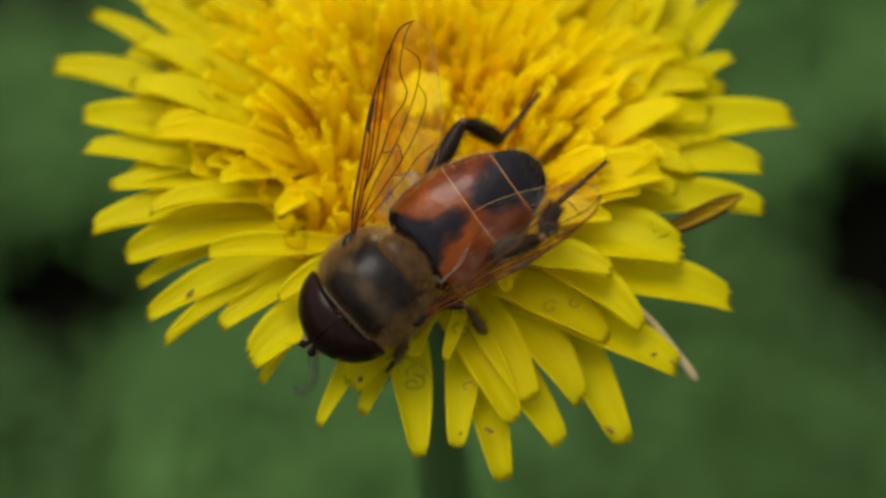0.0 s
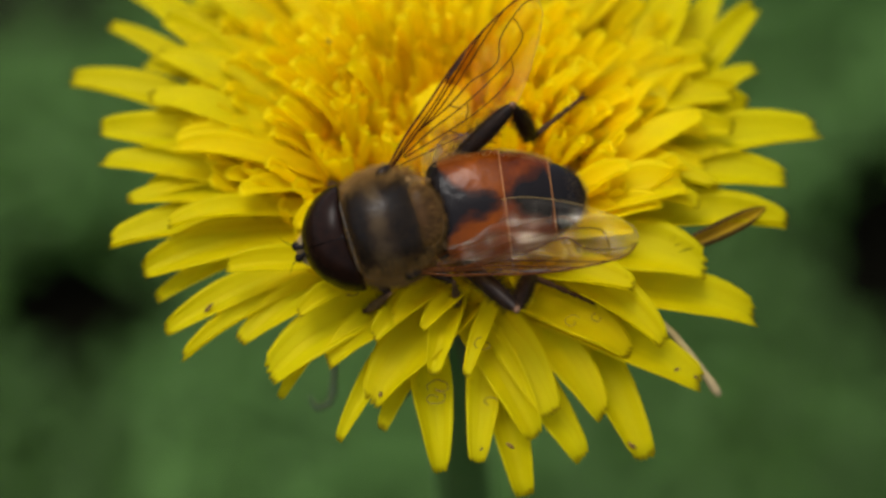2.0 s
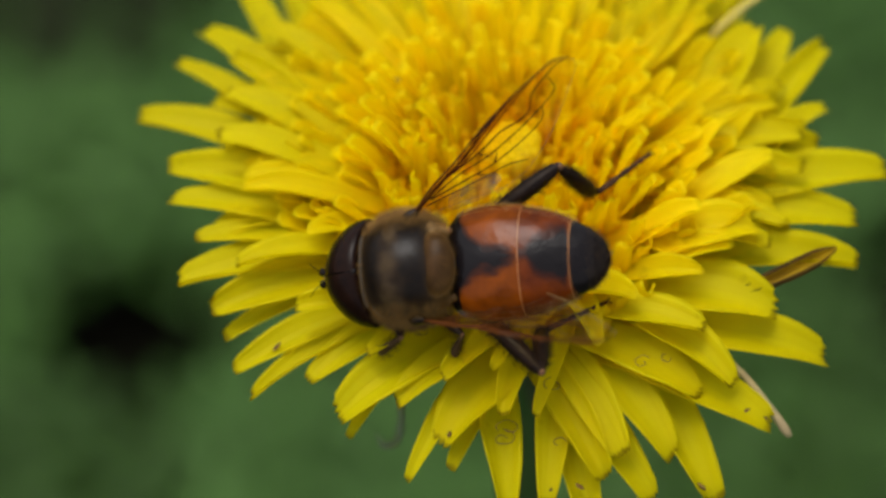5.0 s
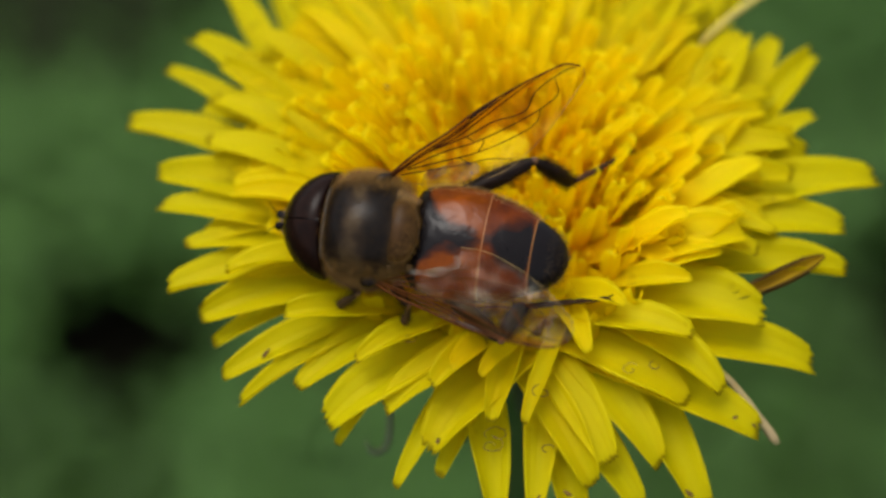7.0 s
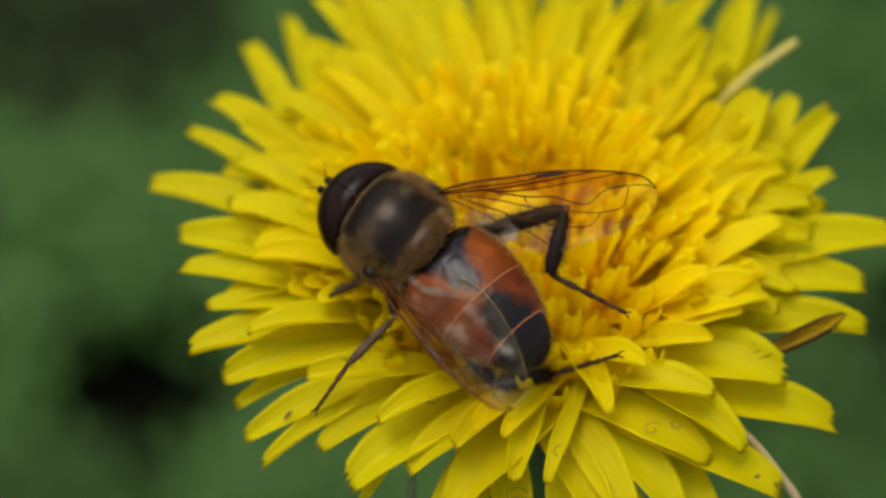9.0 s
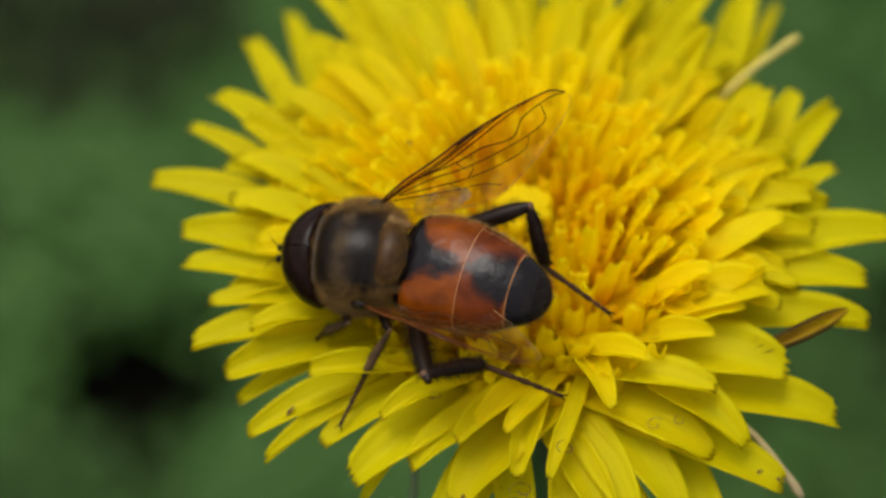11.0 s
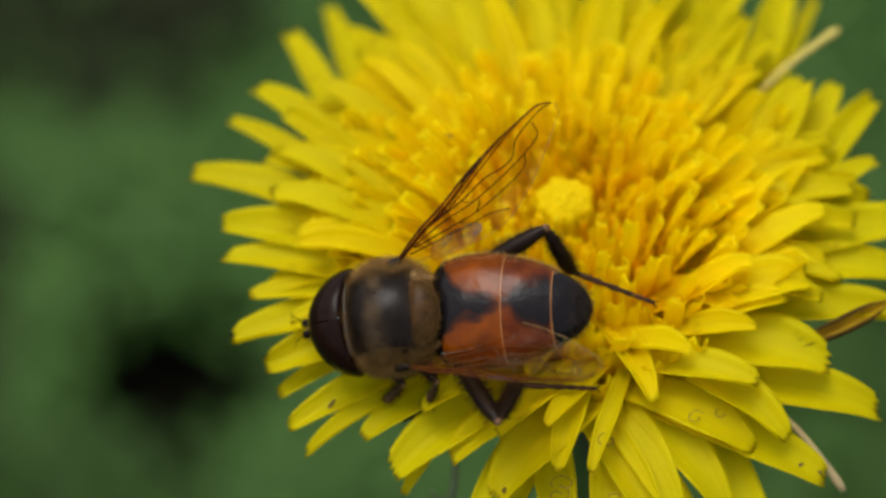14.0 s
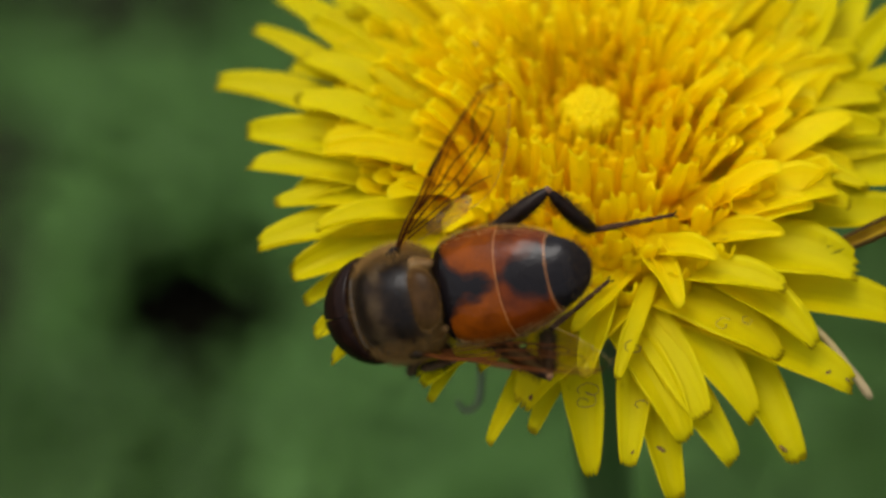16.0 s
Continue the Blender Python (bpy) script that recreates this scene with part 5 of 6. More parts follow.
HIND_LEFT_FEMUR = [
    (0.0, pose(-0.00274, 0.00121, -0.00121, 0.00, -28.04, 155.10)),
    (0.5, pose(-0.00296, 0.00103, -0.00113, 0.00, -6.02, 158.89)),
    (1.0, pose(-0.00230, 0.00120, -0.00120, 0.00, -8.63, 149.50)),
    (1.5, pose(-0.00230, 0.00120, -0.00120, 0.00, -34.59, 127.68)),
    (2.0, pose(-0.00230, 0.00120, -0.00120, 0.00, -35.02, 121.31)),
    (2.5, pose(-0.00230, 0.00120, -0.00120, 0.00, -9.38, 137.78)),
    (3.0, pose(-0.00230, 0.00120, -0.00120, 0.00, -31.31, 127.87)),
    (3.5, pose(-0.00230, 0.00120, -0.00120, 0.00, -27.58, 135.37)),
    (4.0, pose(-0.00230, 0.00120, -0.00120, 0.00, -10.03, 132.28)),
    (6.5, pose(-0.00230, 0.00120, -0.00120, 0.00, -20.08, 143.94)),
    (7.0, pose(-0.00230, 0.00120, -0.00120, 0.00, -12.96, 147.23)),
    (7.5, pose(-0.00230, 0.00120, -0.00120, 0.00, -5.18, 144.10)),
    (8.0, pose(-0.00230, 0.00120, -0.00120, 0.00, -6.39, 158.27)),
    (8.5, pose(-0.00230, 0.00120, -0.00120, 0.00, -5.37, 158.72)),
    (9.0, pose(-0.00230, 0.00120, -0.00120, 0.00, 18.62, 162.36)),
    (11.5, pose(-0.00230, 0.00120, -0.00120, 0.00, -30.74, 113.20)),
    (12.0, pose(-0.00230, 0.00120, -0.00120, 0.00, -31.08, 117.24)),
    (12.5, pose(-0.00230, 0.00120, -0.00120, 0.00, -24.79, 116.70)),
    (13.0, pose(-0.00230, 0.00120, -0.00120, -0.00, -27.84, 114.72)),
    (13.5, pose(-0.00230, 0.00120, -0.00120, 0.00, -31.48, 119.18)),
    (14.0, pose(-0.00230, 0.00120, -0.00120, 0.00, -28.18, 123.89)),
    (14.5, pose(-0.00230, 0.00120, -0.00120, 0.00, -26.13, 124.60)),
    (15.0, pose(-0.00230, 0.00120, -0.00120, 0.00, -29.69, 128.74)),
    (15.5, pose(-0.00230, 0.00120, -0.00120, -0.00, -13.91, 131.03)),
    (16.0, pose(-0.00230, 0.00120, -0.00120, 0.00, -13.43, 142.41)),
]
HIND_LEFT_TIBIA = [
    (0.0, pose(-0.00770, 0.00351, 0.00170, -0.00, 58.53, -153.14)),
    (0.5, pose(-0.00871, 0.00325, -0.00048, 0.00, 56.50, -114.95)),
    (1.0, pose(-0.00758, 0.00431, -0.00027, 0.00, 56.56, -94.37)),
    (1.5, pose(-0.00542, 0.00524, 0.00232, 0.00, 56.75, -121.68)),
    (2.0, pose(-0.00494, 0.00554, 0.00236, 0.00, 56.32, -129.76)),
    (2.5, pose(-0.00683, 0.00531, -0.00019, 0.00, 34.32, -104.37)),
    (3.0, pose(-0.00555, 0.00538, 0.00202, 0.00, 54.73, -92.36)),
    (3.5, pose(-0.00621, 0.00506, 0.00167, 0.00, 54.71, -86.36)),
    (4.0, pose(-0.00641, 0.00572, -0.00012, 0.00, 42.59, -67.27)),
    (6.5, pose(-0.00701, 0.00463, 0.00093, 0.00, 57.28, -100.09)),
    (7.0, pose(-0.00738, 0.00447, 0.00019, 0.00, 52.63, -100.06)),
    (7.5, pose(-0.00730, 0.00482, -0.00064, 0.00, 47.07, -89.71)),
    (8.0, pose(-0.00802, 0.00348, -0.00051, 0.00, 47.03, -86.59)),
    (8.5, pose(-0.00805, 0.00344, -0.00062, 0.00, 55.82, -110.37)),
    (9.0, pose(-0.00790, 0.00298, -0.00318, 0.00, 32.35, -123.05)),
    (11.5, pose(-0.00440, 0.00610, 0.00197, 0.00, 45.73, -154.82)),
    (12.0, pose(-0.00473, 0.00592, 0.00200, 0.00, 51.47, -146.28)),
    (12.5, pose(-0.00483, 0.00623, 0.00140, 0.00, 49.53, -130.87)),
    (13.0, pose(-0.00459, 0.00618, 0.00170, 0.00, 46.80, -130.56)),
    (13.5, pose(-0.00488, 0.00582, 0.00204, 0.00, 51.38, -124.02)),
    (14.0, pose(-0.00535, 0.00574, 0.00173, 0.00, 53.60, -103.35)),
    (14.5, pose(-0.00546, 0.00578, 0.00153, 0.00, 53.69, -110.21)),
    (15.0, pose(-0.00567, 0.00540, 0.00187, 0.00, 45.90, -98.74)),
    (15.5, pose(-0.00625, 0.00574, 0.00029, 0.00, 42.57, -69.97)),
    (16.0, pose(-0.00708, 0.00488, 0.00024, 0.00, 48.91, -68.42)),
]
HIND_LEFT_TARSUS = [
    (0.0, pose(-0.00924, 0.00274, -0.00111, 0.00, 38.27, 179.83)),
    (0.5, pose(-0.00948, 0.00160, -0.00323, 0.00, -1.06, 167.52)),
    (1.0, pose(-0.00772, 0.00250, -0.00302, 0.00, 12.31, 166.29)),
    (1.5, pose(-0.00637, 0.00370, -0.00044, 0.00, 32.54, 159.28)),
    (2.0, pose(-0.00611, 0.00413, -0.00039, 0.00, 34.67, 142.32)),
    (2.5, pose(-0.00751, 0.00267, -0.00205, 0.00, -33.49, 129.10)),
    (3.0, pose(-0.00563, 0.00348, -0.00067, 0.00, 22.67, 150.29)),
    (3.5, pose(-0.00609, 0.00316, -0.00102, 0.00, 19.52, 161.21)),
    (4.0, pose(-0.00547, 0.00348, -0.00235, 0.00, 46.82, -178.65)),
    (6.5, pose(-0.00732, 0.00287, -0.00185, 0.00, 25.97, -149.35)),
    (7.0, pose(-0.00773, 0.00250, -0.00243, 0.00, 1.71, -166.99)),
    (7.5, pose(-0.00729, 0.00257, -0.00306, 0.00, 20.15, -168.24)),
    (8.0, pose(-0.00789, 0.00124, -0.00292, 0.00, -1.75, -129.60)),
    (8.5, pose(-0.00870, 0.00170, -0.00335, 0.00, -31.55, -144.31)),
    (9.0, pose(-0.00942, 0.00064, -0.00495, 0.00, -34.82, -141.32)),
    (11.5, pose(-0.00648, 0.00512, -0.00039, 0.00, 44.21, 160.55)),
    (12.0, pose(-0.00644, 0.00478, -0.00058, 0.00, 23.24, 167.29)),
    (12.5, pose(-0.00623, 0.00461, -0.00111, 0.00, 38.75, 171.69)),
    (13.0, pose(-0.00606, 0.00446, -0.00071, 0.00, 57.69, 178.69)),
    (13.5, pose(-0.00603, 0.00411, -0.00054, 0.00, 47.10, 165.36)),
    (14.0, pose(-0.00580, 0.00383, -0.00093, 0.00, 37.72, 173.88)),
    (14.5, pose(-0.00614, 0.00395, -0.00113, 0.00, 18.43, 176.72)),
    (15.0, pose(-0.00602, 0.00313, -0.00050, 0.00, 50.64, 171.70)),
    (15.5, pose(-0.00542, 0.00346, -0.00194, 0.00, 64.35, -139.16)),
    (16.0, pose(-0.00628, 0.00286, -0.00225, 0.00, 48.29, -143.37)),
]
MIDDLE_LEFT_FEMUR = [
    (0.0, pose(-0.00064, 0.00121, -0.00161, 0.00, -16.58, 132.16)),
    (0.5, pose(-0.00086, 0.00103, -0.00153, 0.00, -16.34, 130.01)),
    (1.0, pose(-0.00020, 0.00120, -0.00160, -0.00, -31.44, 127.87)),
    (1.5, pose(-0.00020, 0.00120, -0.00160, -0.00, 0.13, 141.52)),
    (2.0, pose(-0.00020, 0.00120, -0.00160, -0.00, -13.37, 135.57)),
    (2.5, pose(-0.00020, 0.00120, -0.00160, 0.00, -22.85, 140.41)),
    (3.0, pose(-0.00020, 0.00120, -0.00160, 0.00, -26.37, 134.99)),
    (3.5, pose(-0.00020, 0.00120, -0.00160, 0.00, -22.15, 139.88)),
    (4.0, pose(-0.00020, 0.00120, -0.00160, 0.00, -21.24, 137.18)),
    (6.5, pose(-0.00020, 0.00120, -0.00160, 0.00, -18.19, 136.20)),
    (7.0, pose(-0.00020, 0.00120, -0.00160, 0.00, -16.52, 138.17)),
    (7.5, pose(-0.00020, 0.00120, -0.00160, 0.00, -13.78, 138.15)),
    (8.0, pose(-0.00020, 0.00120, -0.00160, 0.00, -31.19, 127.52)),
    (8.5, pose(-0.00020, 0.00120, -0.00160, 0.00, -23.00, 129.66)),
    (9.0, pose(-0.00020, 0.00120, -0.00160, -0.00, -14.21, 136.66)),
    (11.5, pose(-0.00020, 0.00120, -0.00160, 0.00, -27.98, 128.60)),
    (12.0, pose(-0.00020, 0.00120, -0.00160, 0.00, -28.66, 129.53)),
    (12.5, pose(-0.00020, 0.00120, -0.00160, 0.00, -24.33, 127.71)),
    (13.0, pose(-0.00020, 0.00120, -0.00160, 0.00, -28.96, 118.52)),
    (13.5, pose(-0.00020, 0.00120, -0.00160, 0.00, -33.46, 124.50)),
    (14.0, pose(-0.00020, 0.00120, -0.00160, 0.00, -28.29, 131.13)),
    (14.5, pose(-0.00020, 0.00120, -0.00160, -0.00, -27.17, 129.42)),
    (15.0, pose(-0.00020, 0.00120, -0.00160, 0.00, -32.62, 114.83)),
    (15.5, pose(-0.00020, 0.00120, -0.00160, 0.00, -35.52, 116.14)),
    (16.0, pose(-0.00020, 0.00120, -0.00160, 0.00, -30.10, 134.58)),
]
MIDDLE_LEFT_TIBIA = [
    (0.0, pose(-0.00276, 0.00355, -0.00067, 0.00, 60.16, 79.43)),
    (0.5, pose(-0.00290, 0.00346, -0.00060, -0.00, 56.85, 98.82)),
    (1.0, pose(-0.00193, 0.00342, 0.00012, 0.00, 60.51, 80.06)),
    (1.5, pose(-0.00278, 0.00325, -0.00161, -0.00, 59.76, 83.14)),
    (2.0, pose(-0.00249, 0.00345, -0.00084, 0.00, 60.25, 86.41)),
    (2.5, pose(-0.00254, 0.00314, -0.00032, -0.00, 58.26, 91.47)),
    (3.0, pose(-0.00229, 0.00329, -0.00013, 0.00, 54.42, 73.02)),
    (3.5, pose(-0.00254, 0.00317, -0.00036, 0.00, 54.27, 74.72)),
    (4.0, pose(-0.00246, 0.00329, -0.00040, 0.00, 50.71, 34.25)),
    (6.5, pose(-0.00246, 0.00337, -0.00057, 0.00, 58.30, 58.57)),
    (7.0, pose(-0.00256, 0.00331, -0.00066, 0.00, 61.04, 63.03)),
    (7.5, pose(-0.00259, 0.00334, -0.00081, 0.00, 54.57, 46.24)),
    (8.0, pose(-0.00192, 0.00344, 0.00011, 0.00, 31.33, 53.03)),
    (8.5, pose(-0.00214, 0.00354, -0.00031, 0.00, 27.05, 66.45)),
    (9.0, pose(-0.00253, 0.00340, -0.00079, 0.00, 10.34, 78.83)),
    (11.5, pose(-0.00202, 0.00348, -0.00005, 0.00, 39.92, 46.14)),
    (12.0, pose(-0.00204, 0.00343, -0.00002, 0.00, 42.35, 53.82)),
    (12.5, pose(-0.00204, 0.00358, -0.00024, 0.00, 55.40, 33.12)),
    (13.0, pose(-0.00158, 0.00374, -0.00000, 0.00, 53.69, 34.13)),
    (13.5, pose(-0.00176, 0.00347, 0.00022, 0.00, 55.75, 46.61)),
    (14.0, pose(-0.00211, 0.00339, -0.00004, -0.00, 54.93, 36.91)),
    (14.5, pose(-0.00206, 0.00347, -0.00009, 0.00, 52.70, 30.07)),
    (15.0, pose(-0.00137, 0.00372, 0.00018, 0.00, 37.71, -2.45)),
    (15.5, pose(-0.00138, 0.00361, 0.00032, 0.00, 26.22, 1.09)),
    (16.0, pose(-0.00220, 0.00323, 0.00005, 0.00, 31.48, 1.90)),
]
MIDDLE_LEFT_TARSUS = [
    (0.0, pose(-0.00247, 0.00512, -0.00344, 0.00, 59.61, 53.51)),
    (0.5, pose(-0.00316, 0.00518, -0.00328, -0.00, 58.85, 78.30)),
    (1.0, pose(-0.00166, 0.00497, -0.00266, 0.00, 65.72, 82.73)),
    (1.5, pose(-0.00259, 0.00485, -0.00437, 0.00, 56.31, 72.22)),
    (2.0, pose(-0.00239, 0.00503, -0.00362, 0.00, 59.04, 93.22)),
    (2.5, pose(-0.00259, 0.00482, -0.00304, -0.00, 53.52, 84.13)),
    (3.0, pose(-0.00175, 0.00507, -0.00274, 0.00, 50.68, 72.42)),
    (3.5, pose(-0.00204, 0.00497, -0.00295, 0.00, 56.10, 92.57)),
    (4.0, pose(-0.00078, 0.00443, -0.00288, 0.00, 73.76, 86.13)),
    (6.5, pose(-0.00159, 0.00480, -0.00329, 0.00, 66.16, 66.54)),
    (7.0, pose(-0.00185, 0.00469, -0.00346, -0.00, 75.10, 124.73)),
    (7.5, pose(-0.00130, 0.00468, -0.00342, 0.00, 82.07, 131.40)),
    (8.0, pose(-0.00028, 0.00562, -0.00155, 0.00, 34.60, 65.56)),
    (8.5, pose(-0.00100, 0.00615, -0.00177, 0.00, 30.58, 79.37)),
    (9.0, pose(-0.00192, 0.00648, -0.00136, 0.00, 11.53, 88.78)),
    (11.5, pose(-0.00032, 0.00525, -0.00211, 0.00, 0.65, 54.62)),
    (12.0, pose(-0.00065, 0.00534, -0.00217, 0.00, -7.49, 40.99)),
    (12.5, pose(-0.00052, 0.00457, -0.00287, 0.00, -15.03, 58.01)),
    (13.0, pose(-0.00001, 0.00480, -0.00258, 0.00, -14.47, 58.46)),
    (13.5, pose(-0.00052, 0.00478, -0.00243, 0.00, -15.27, 33.49)),
    (14.0, pose(-0.00064, 0.00449, -0.00265, 0.00, 52.48, 3.66)),
    (14.5, pose(-0.00039, 0.00444, -0.00264, 0.00, 50.61, -43.26)),
    (15.0, pose(0.00116, 0.00361, -0.00178, -0.00, 77.39, 93.40)),
    (15.5, pose(0.00149, 0.00367, -0.00110, 0.00, 83.34, 10.26)),
    (16.0, pose(0.00052, 0.00332, -0.00162, 0.00, 84.97, 72.93)),
]
FRONT_LEFT_FEMUR = [
    (0.0, pose(0.00096, 0.00101, -0.00151, 0.00, -46.08, 108.78)),
    (0.5, pose(0.00074, 0.00083, -0.00143, 0.00, -34.67, 99.78)),
    (1.0, pose(0.00140, 0.00100, -0.00150, -0.00, -31.49, 116.48)),
    (1.5, pose(0.00140, 0.00100, -0.00150, 0.00, -35.55, 103.79)),
    (2.0, pose(0.00140, 0.00100, -0.00150, -0.00, -35.28, 108.78)),
    (2.5, pose(0.00140, 0.00100, -0.00150, 0.00, -22.53, 127.66)),
    (3.0, pose(0.00140, 0.00100, -0.00150, -0.00, -14.57, 125.94)),
    (3.5, pose(0.00140, 0.00100, -0.00150, 0.00, -11.71, 125.15)),
    (4.0, pose(0.00140, 0.00100, -0.00150, 0.00, -22.90, 116.58)),
    (6.5, pose(0.00140, 0.00100, -0.00150, 0.00, -35.11, 112.03)),
    (7.0, pose(0.00140, 0.00100, -0.00150, 0.00, -24.46, 124.03)),
    (7.5, pose(0.00140, 0.00100, -0.00150, -0.00, -23.97, 120.35)),
    (8.0, pose(0.00140, 0.00100, -0.00150, 0.00, -28.82, 131.21)),
    (8.5, pose(0.00140, 0.00100, -0.00150, 0.00, -27.07, 129.01)),
    (9.0, pose(0.00140, 0.00100, -0.00150, 0.00, -23.14, 128.27)),
    (11.5, pose(0.00140, 0.00100, -0.00150, -0.00, -25.79, 117.99)),
    (12.0, pose(0.00140, 0.00100, -0.00150, 0.00, -27.16, 121.38)),
    (12.5, pose(0.00140, 0.00100, -0.00150, -0.00, -25.75, 125.36)),
    (13.0, pose(0.00140, 0.00100, -0.00150, 0.00, -17.55, 127.81)),
    (13.5, pose(0.00140, 0.00100, -0.00150, 0.00, -13.12, 128.08)),
    (14.0, pose(0.00140, 0.00100, -0.00150, 0.00, -12.79, 125.52)),
    (14.5, pose(0.00140, 0.00100, -0.00150, 0.00, -26.68, 119.76)),
    (15.0, pose(0.00140, 0.00100, -0.00150, 0.00, -12.13, 129.26)),
    (15.5, pose(0.00140, 0.00100, -0.00150, -0.00, -31.73, 127.86)),
    (16.0, pose(0.00140, 0.00100, -0.00150, 0.00, -29.05, 142.06)),
]
FRONT_LEFT_TIBIA = [
    (0.0, pose(0.00033, 0.00285, 0.00051, 0.00, 57.63, 16.69)),
    (0.5, pose(0.00035, 0.00310, 0.00016, 0.00, 62.32, 49.57)),
    (1.0, pose(0.00034, 0.00314, -0.00004, 0.00, 62.13, 35.02)),
    (1.5, pose(0.00086, 0.00321, 0.00013, -0.00, 2.41, 4.46)),
    (2.0, pose(0.00066, 0.00316, 0.00012, 0.00, 59.70, 20.22)),
    (2.5, pose(-0.00018, 0.00305, -0.00043, -0.00, 59.69, 60.08)),
    (3.0, pose(-0.00019, 0.00319, -0.00080, -0.00, 59.37, 39.69)),
    (3.5, pose(-0.00018, 0.00324, -0.00093, 0.00, 58.64, 30.44)),
    (4.0, pose(0.00025, 0.00331, -0.00041, 0.00, 44.54, 16.29)),
    (6.5, pose(0.00054, 0.00312, 0.00011, 0.00, 51.60, 20.77)),
    (7.0, pose(-0.00003, 0.00311, -0.00034, 0.00, 53.05, 24.80)),
    (7.5, pose(0.00011, 0.00321, -0.00036, -0.00, 43.38, 12.17)),
    (8.0, pose(-0.00022, 0.00285, -0.00015, -0.00, 53.60, 32.34)),
    (8.5, pose(-0.00017, 0.00294, -0.00023, 0.00, 53.36, 22.30)),
    (9.0, pose(-0.00019, 0.00302, -0.00040, -0.00, 52.78, 26.27)),
    (11.5, pose(0.00022, 0.00323, -0.00028, 0.00, 43.06, 4.15)),
    (12.0, pose(0.00010, 0.00313, -0.00022, 0.00, 51.97, 16.22)),
    (12.5, pose(-0.00006, 0.00306, -0.00028, 0.00, 47.31, 13.19)),
    (13.0, pose(-0.00024, 0.00311, -0.00066, 0.00, 37.37, 1.94)),
    (13.5, pose(-0.00028, 0.00315, -0.00086, -0.00, 45.50, 19.27)),
    (14.0, pose(-0.00019, 0.00322, -0.00088, 0.00, 50.14, 20.22)),
    (14.5, pose(0.00016, 0.00317, -0.00024, -0.00, 48.31, 11.66)),
    (15.0, pose(-0.00033, 0.00312, -0.00091, 0.00, 38.91, 10.03)),
    (15.5, pose(-0.00006, 0.00288, -0.00003, 0.00, 30.78, 20.04)),
    (16.0, pose(-0.00053, 0.00251, -0.00014, 0.00, 36.67, 27.53)),
]
FRONT_LEFT_TARSUS = [
    (0.0, pose(0.00167, 0.00325, -0.00169, 0.00, 63.43, 12.82)),
    (0.5, pose(0.00113, 0.00402, -0.00214, 0.00, 67.12, 64.37)),
    (1.0, pose(0.00133, 0.00383, -0.00234, 0.00, 68.08, 35.62)),
    (1.5, pose(0.00345, 0.00341, 0.00002, 0.00, 22.10, 14.49)),
    (2.0, pose(0.00190, 0.00362, -0.00213, 0.00, 64.69, -10.32)),
    (2.5, pose(0.00047, 0.00418, -0.00267, -0.00, 62.74, 70.16)),
    (3.0, pose(0.00083, 0.00404, -0.00303, -0.00, 68.30, 107.28)),
    (3.5, pose(0.00099, 0.00393, -0.00315, 0.00, 66.42, 51.46)),
    (4.0, pose(0.00202, 0.00383, -0.00223, 0.00, 55.41, 28.11)),
    (6.5, pose(0.00205, 0.00370, -0.00193, 0.00, 56.02, 8.52)),
    (7.0, pose(0.00139, 0.00377, -0.00242, 0.00, 54.17, -5.84)),
    (7.5, pose(0.00195, 0.00361, -0.00215, 0.00, 45.49, -18.90)),
    (8.0, pose(0.00109, 0.00367, -0.00224, -0.00, 55.23, 52.58)),
    (8.5, pose(0.00127, 0.00353, -0.00231, 0.00, 68.92, 61.24)),
    (9.0, pose(0.00122, 0.00372, -0.00247, 0.00, 60.29, 25.83)),
    (11.5, pose(0.00211, 0.00336, -0.00206, -0.00, 52.50, 12.20)),
    (12.0, pose(0.00164, 0.00357, -0.00227, 0.00, 58.04, 14.78)),
    (12.5, pose(0.00166, 0.00346, -0.00219, 0.00, 53.34, 10.85)),
    (13.0, pose(0.00183, 0.00318, -0.00223, -0.00, 45.43, 5.39)),
    (13.5, pose(0.00144, 0.00375, -0.00272, 0.00, 49.64, 11.47)),
    (14.0, pose(0.00138, 0.00380, -0.00288, 0.00, 51.10, 20.48)),
    (14.5, pose(0.00185, 0.00352, -0.00218, -0.00, 53.17, 4.81)),
    (15.0, pose(0.00166, 0.00347, -0.00254, 0.00, 74.07, 83.35)),
    (15.5, pose(0.00204, 0.00365, -0.00136, -0.00, 83.10, 15.47)),
    (16.0, pose(0.00132, 0.00347, -0.00169, -0.00, 87.28, 65.78)),
]
MIDDLE_RIGHT_FEMUR = [
    (0.0, pose(-0.00064, -0.00119, -0.00161, -0.00, 76.33, -71.57)),
    (16.0, pose(-0.00020, -0.00120, -0.00160, -0.00, 76.33, -71.57)),
]
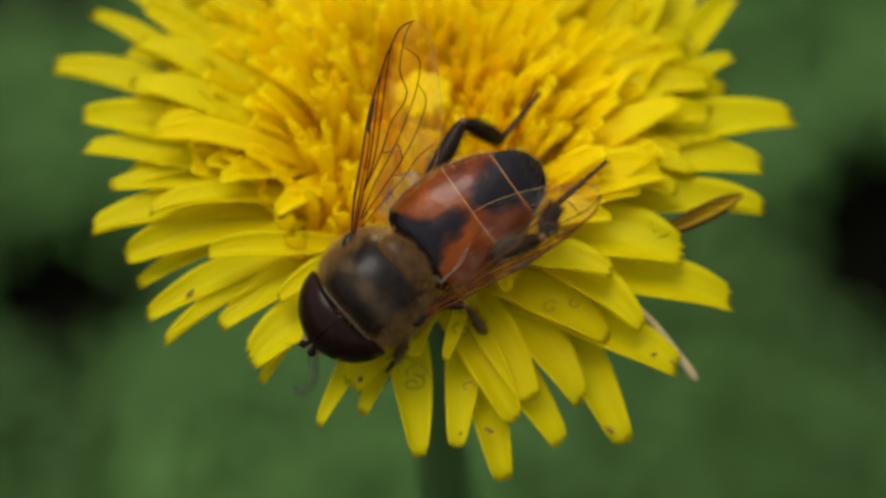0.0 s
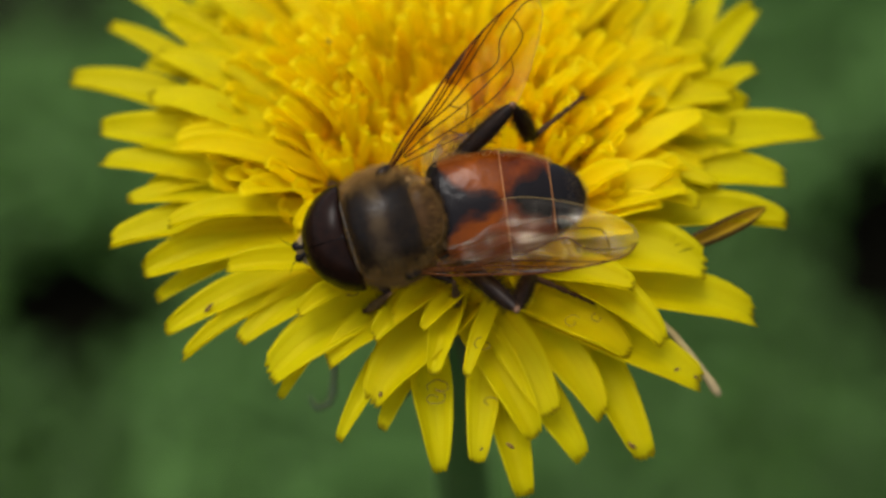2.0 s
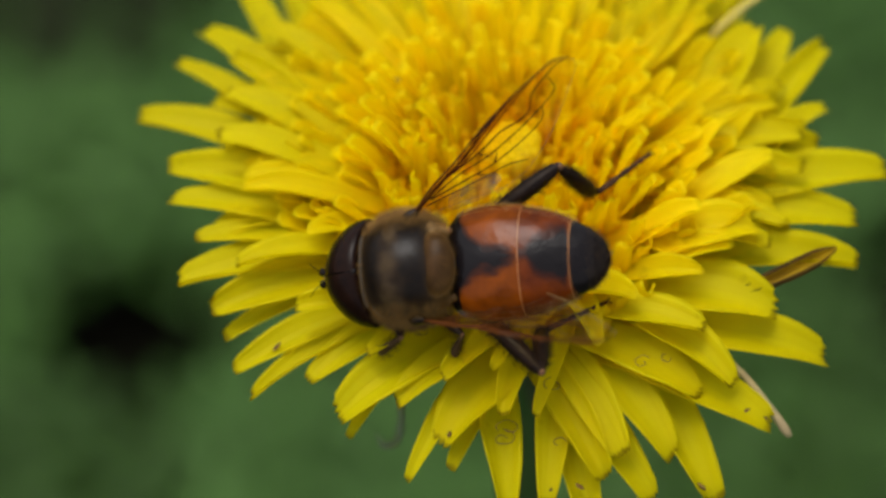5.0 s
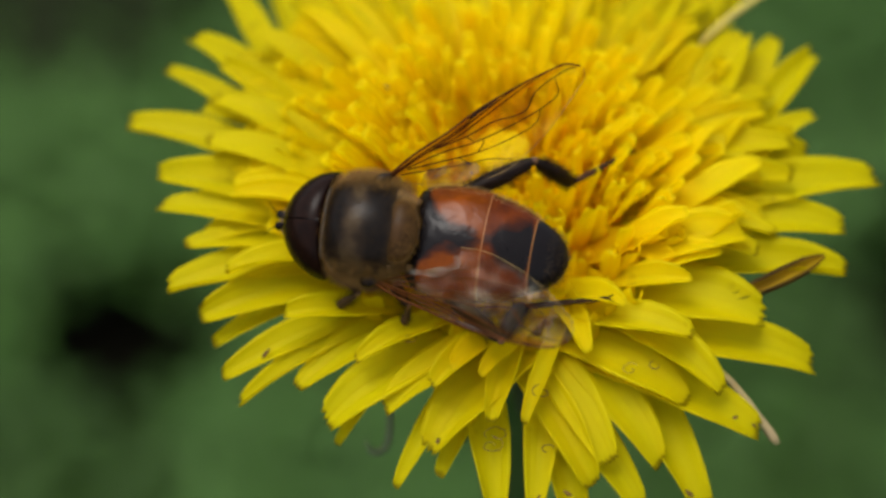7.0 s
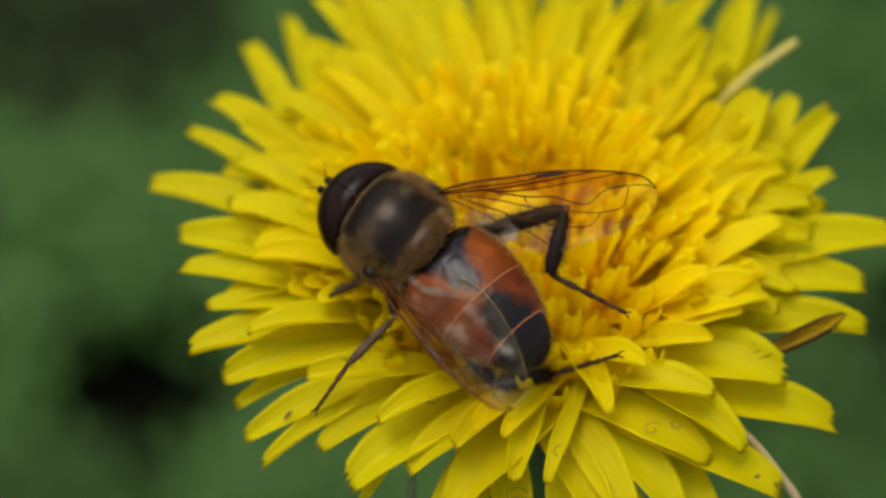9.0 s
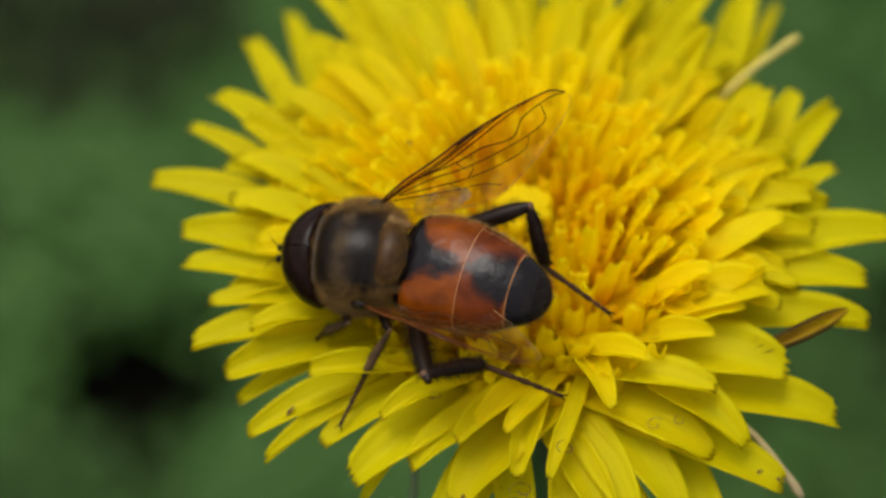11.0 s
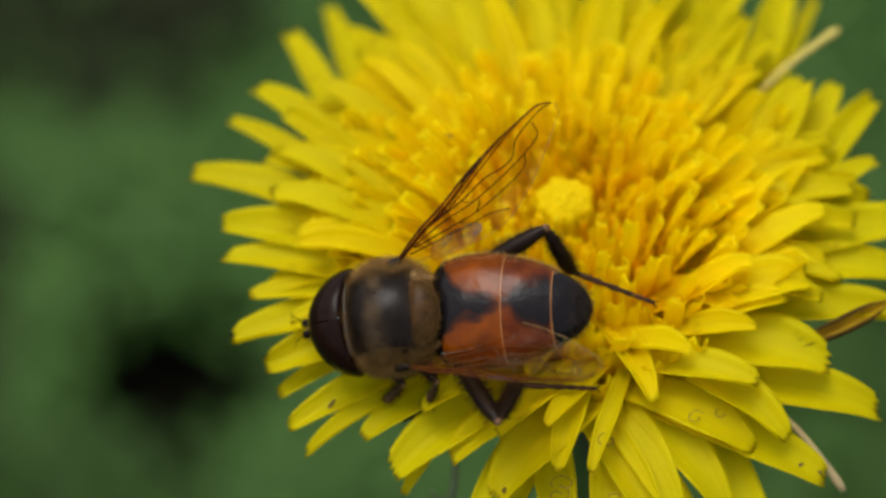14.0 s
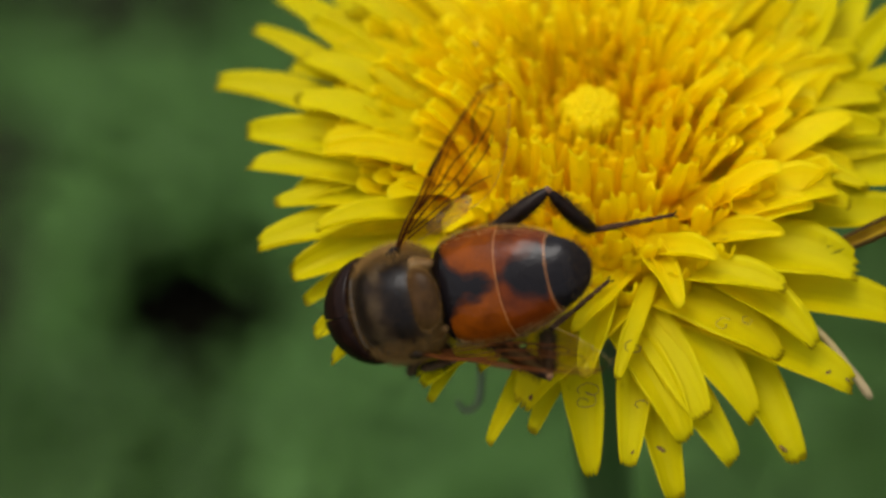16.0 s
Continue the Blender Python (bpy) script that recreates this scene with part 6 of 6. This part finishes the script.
MIDDLE_RIGHT_TIBIA = [
    (0.0, pose(-0.00039, -0.00193, -0.00482, 0.00, 74.93, -68.20)),
    (16.0, pose(0.00005, -0.00194, -0.00481, 0.00, 74.93, -68.20)),
]
MIDDLE_RIGHT_TARSUS = [
    (0.0, pose(-0.00008, -0.00270, -0.00791, -0.00, 26.49, -85.24)),
    (16.0, pose(0.00036, -0.00271, -0.00790, -0.00, 26.49, -85.24)),
]
FRONT_RIGHT_FEMUR = [
    (0.0, pose(0.00096, -0.00099, -0.00151, -0.00, 49.76, -66.80)),
    (16.0, pose(0.00140, -0.00100, -0.00150, -0.00, 49.76, -66.80)),
]
FRONT_RIGHT_TIBIA = [
    (0.0, pose(0.00167, -0.00265, -0.00365, -0.00, 80.69, -56.31)),
    (16.0, pose(0.00211, -0.00266, -0.00364, -0.00, 80.69, -56.31)),
]
FRONT_RIGHT_TARSUS = [
    (0.0, pose(0.00191, -0.00300, -0.00621, 0.00, 62.75, -33.69)),
    (16.0, pose(0.00235, -0.00301, -0.00620, 0.00, 62.75, -33.69)),
]


def motions():
    walk(fly, FLY_ROWS)
    walk(abdomen, ABDOMEN_ROWS)
    walk(right_wing, RIGHT_WING_ROWS)
    walk(left_wing, LEFT_WING_ROWS)
    for key, rows in (
        ("hind_right", (HIND_RIGHT_FEMUR, HIND_RIGHT_TIBIA, HIND_RIGHT_TARSUS)),
        ("hind_left", (HIND_LEFT_FEMUR, HIND_LEFT_TIBIA, HIND_LEFT_TARSUS)),
        ("middle_left", (MIDDLE_LEFT_FEMUR, MIDDLE_LEFT_TIBIA, MIDDLE_LEFT_TARSUS)),
        ("front_left", (FRONT_LEFT_FEMUR, FRONT_LEFT_TIBIA, FRONT_LEFT_TARSUS)),
        ("middle_right", (MIDDLE_RIGHT_FEMUR, MIDDLE_RIGHT_TIBIA, MIDDLE_RIGHT_TARSUS)),
        ("front_right", (FRONT_RIGHT_FEMUR, FRONT_RIGHT_TIBIA, FRONT_RIGHT_TARSUS)),
    ):
        for segment, r in zip(fly_legs[key], rows):
            walk(segment, r)


motions()
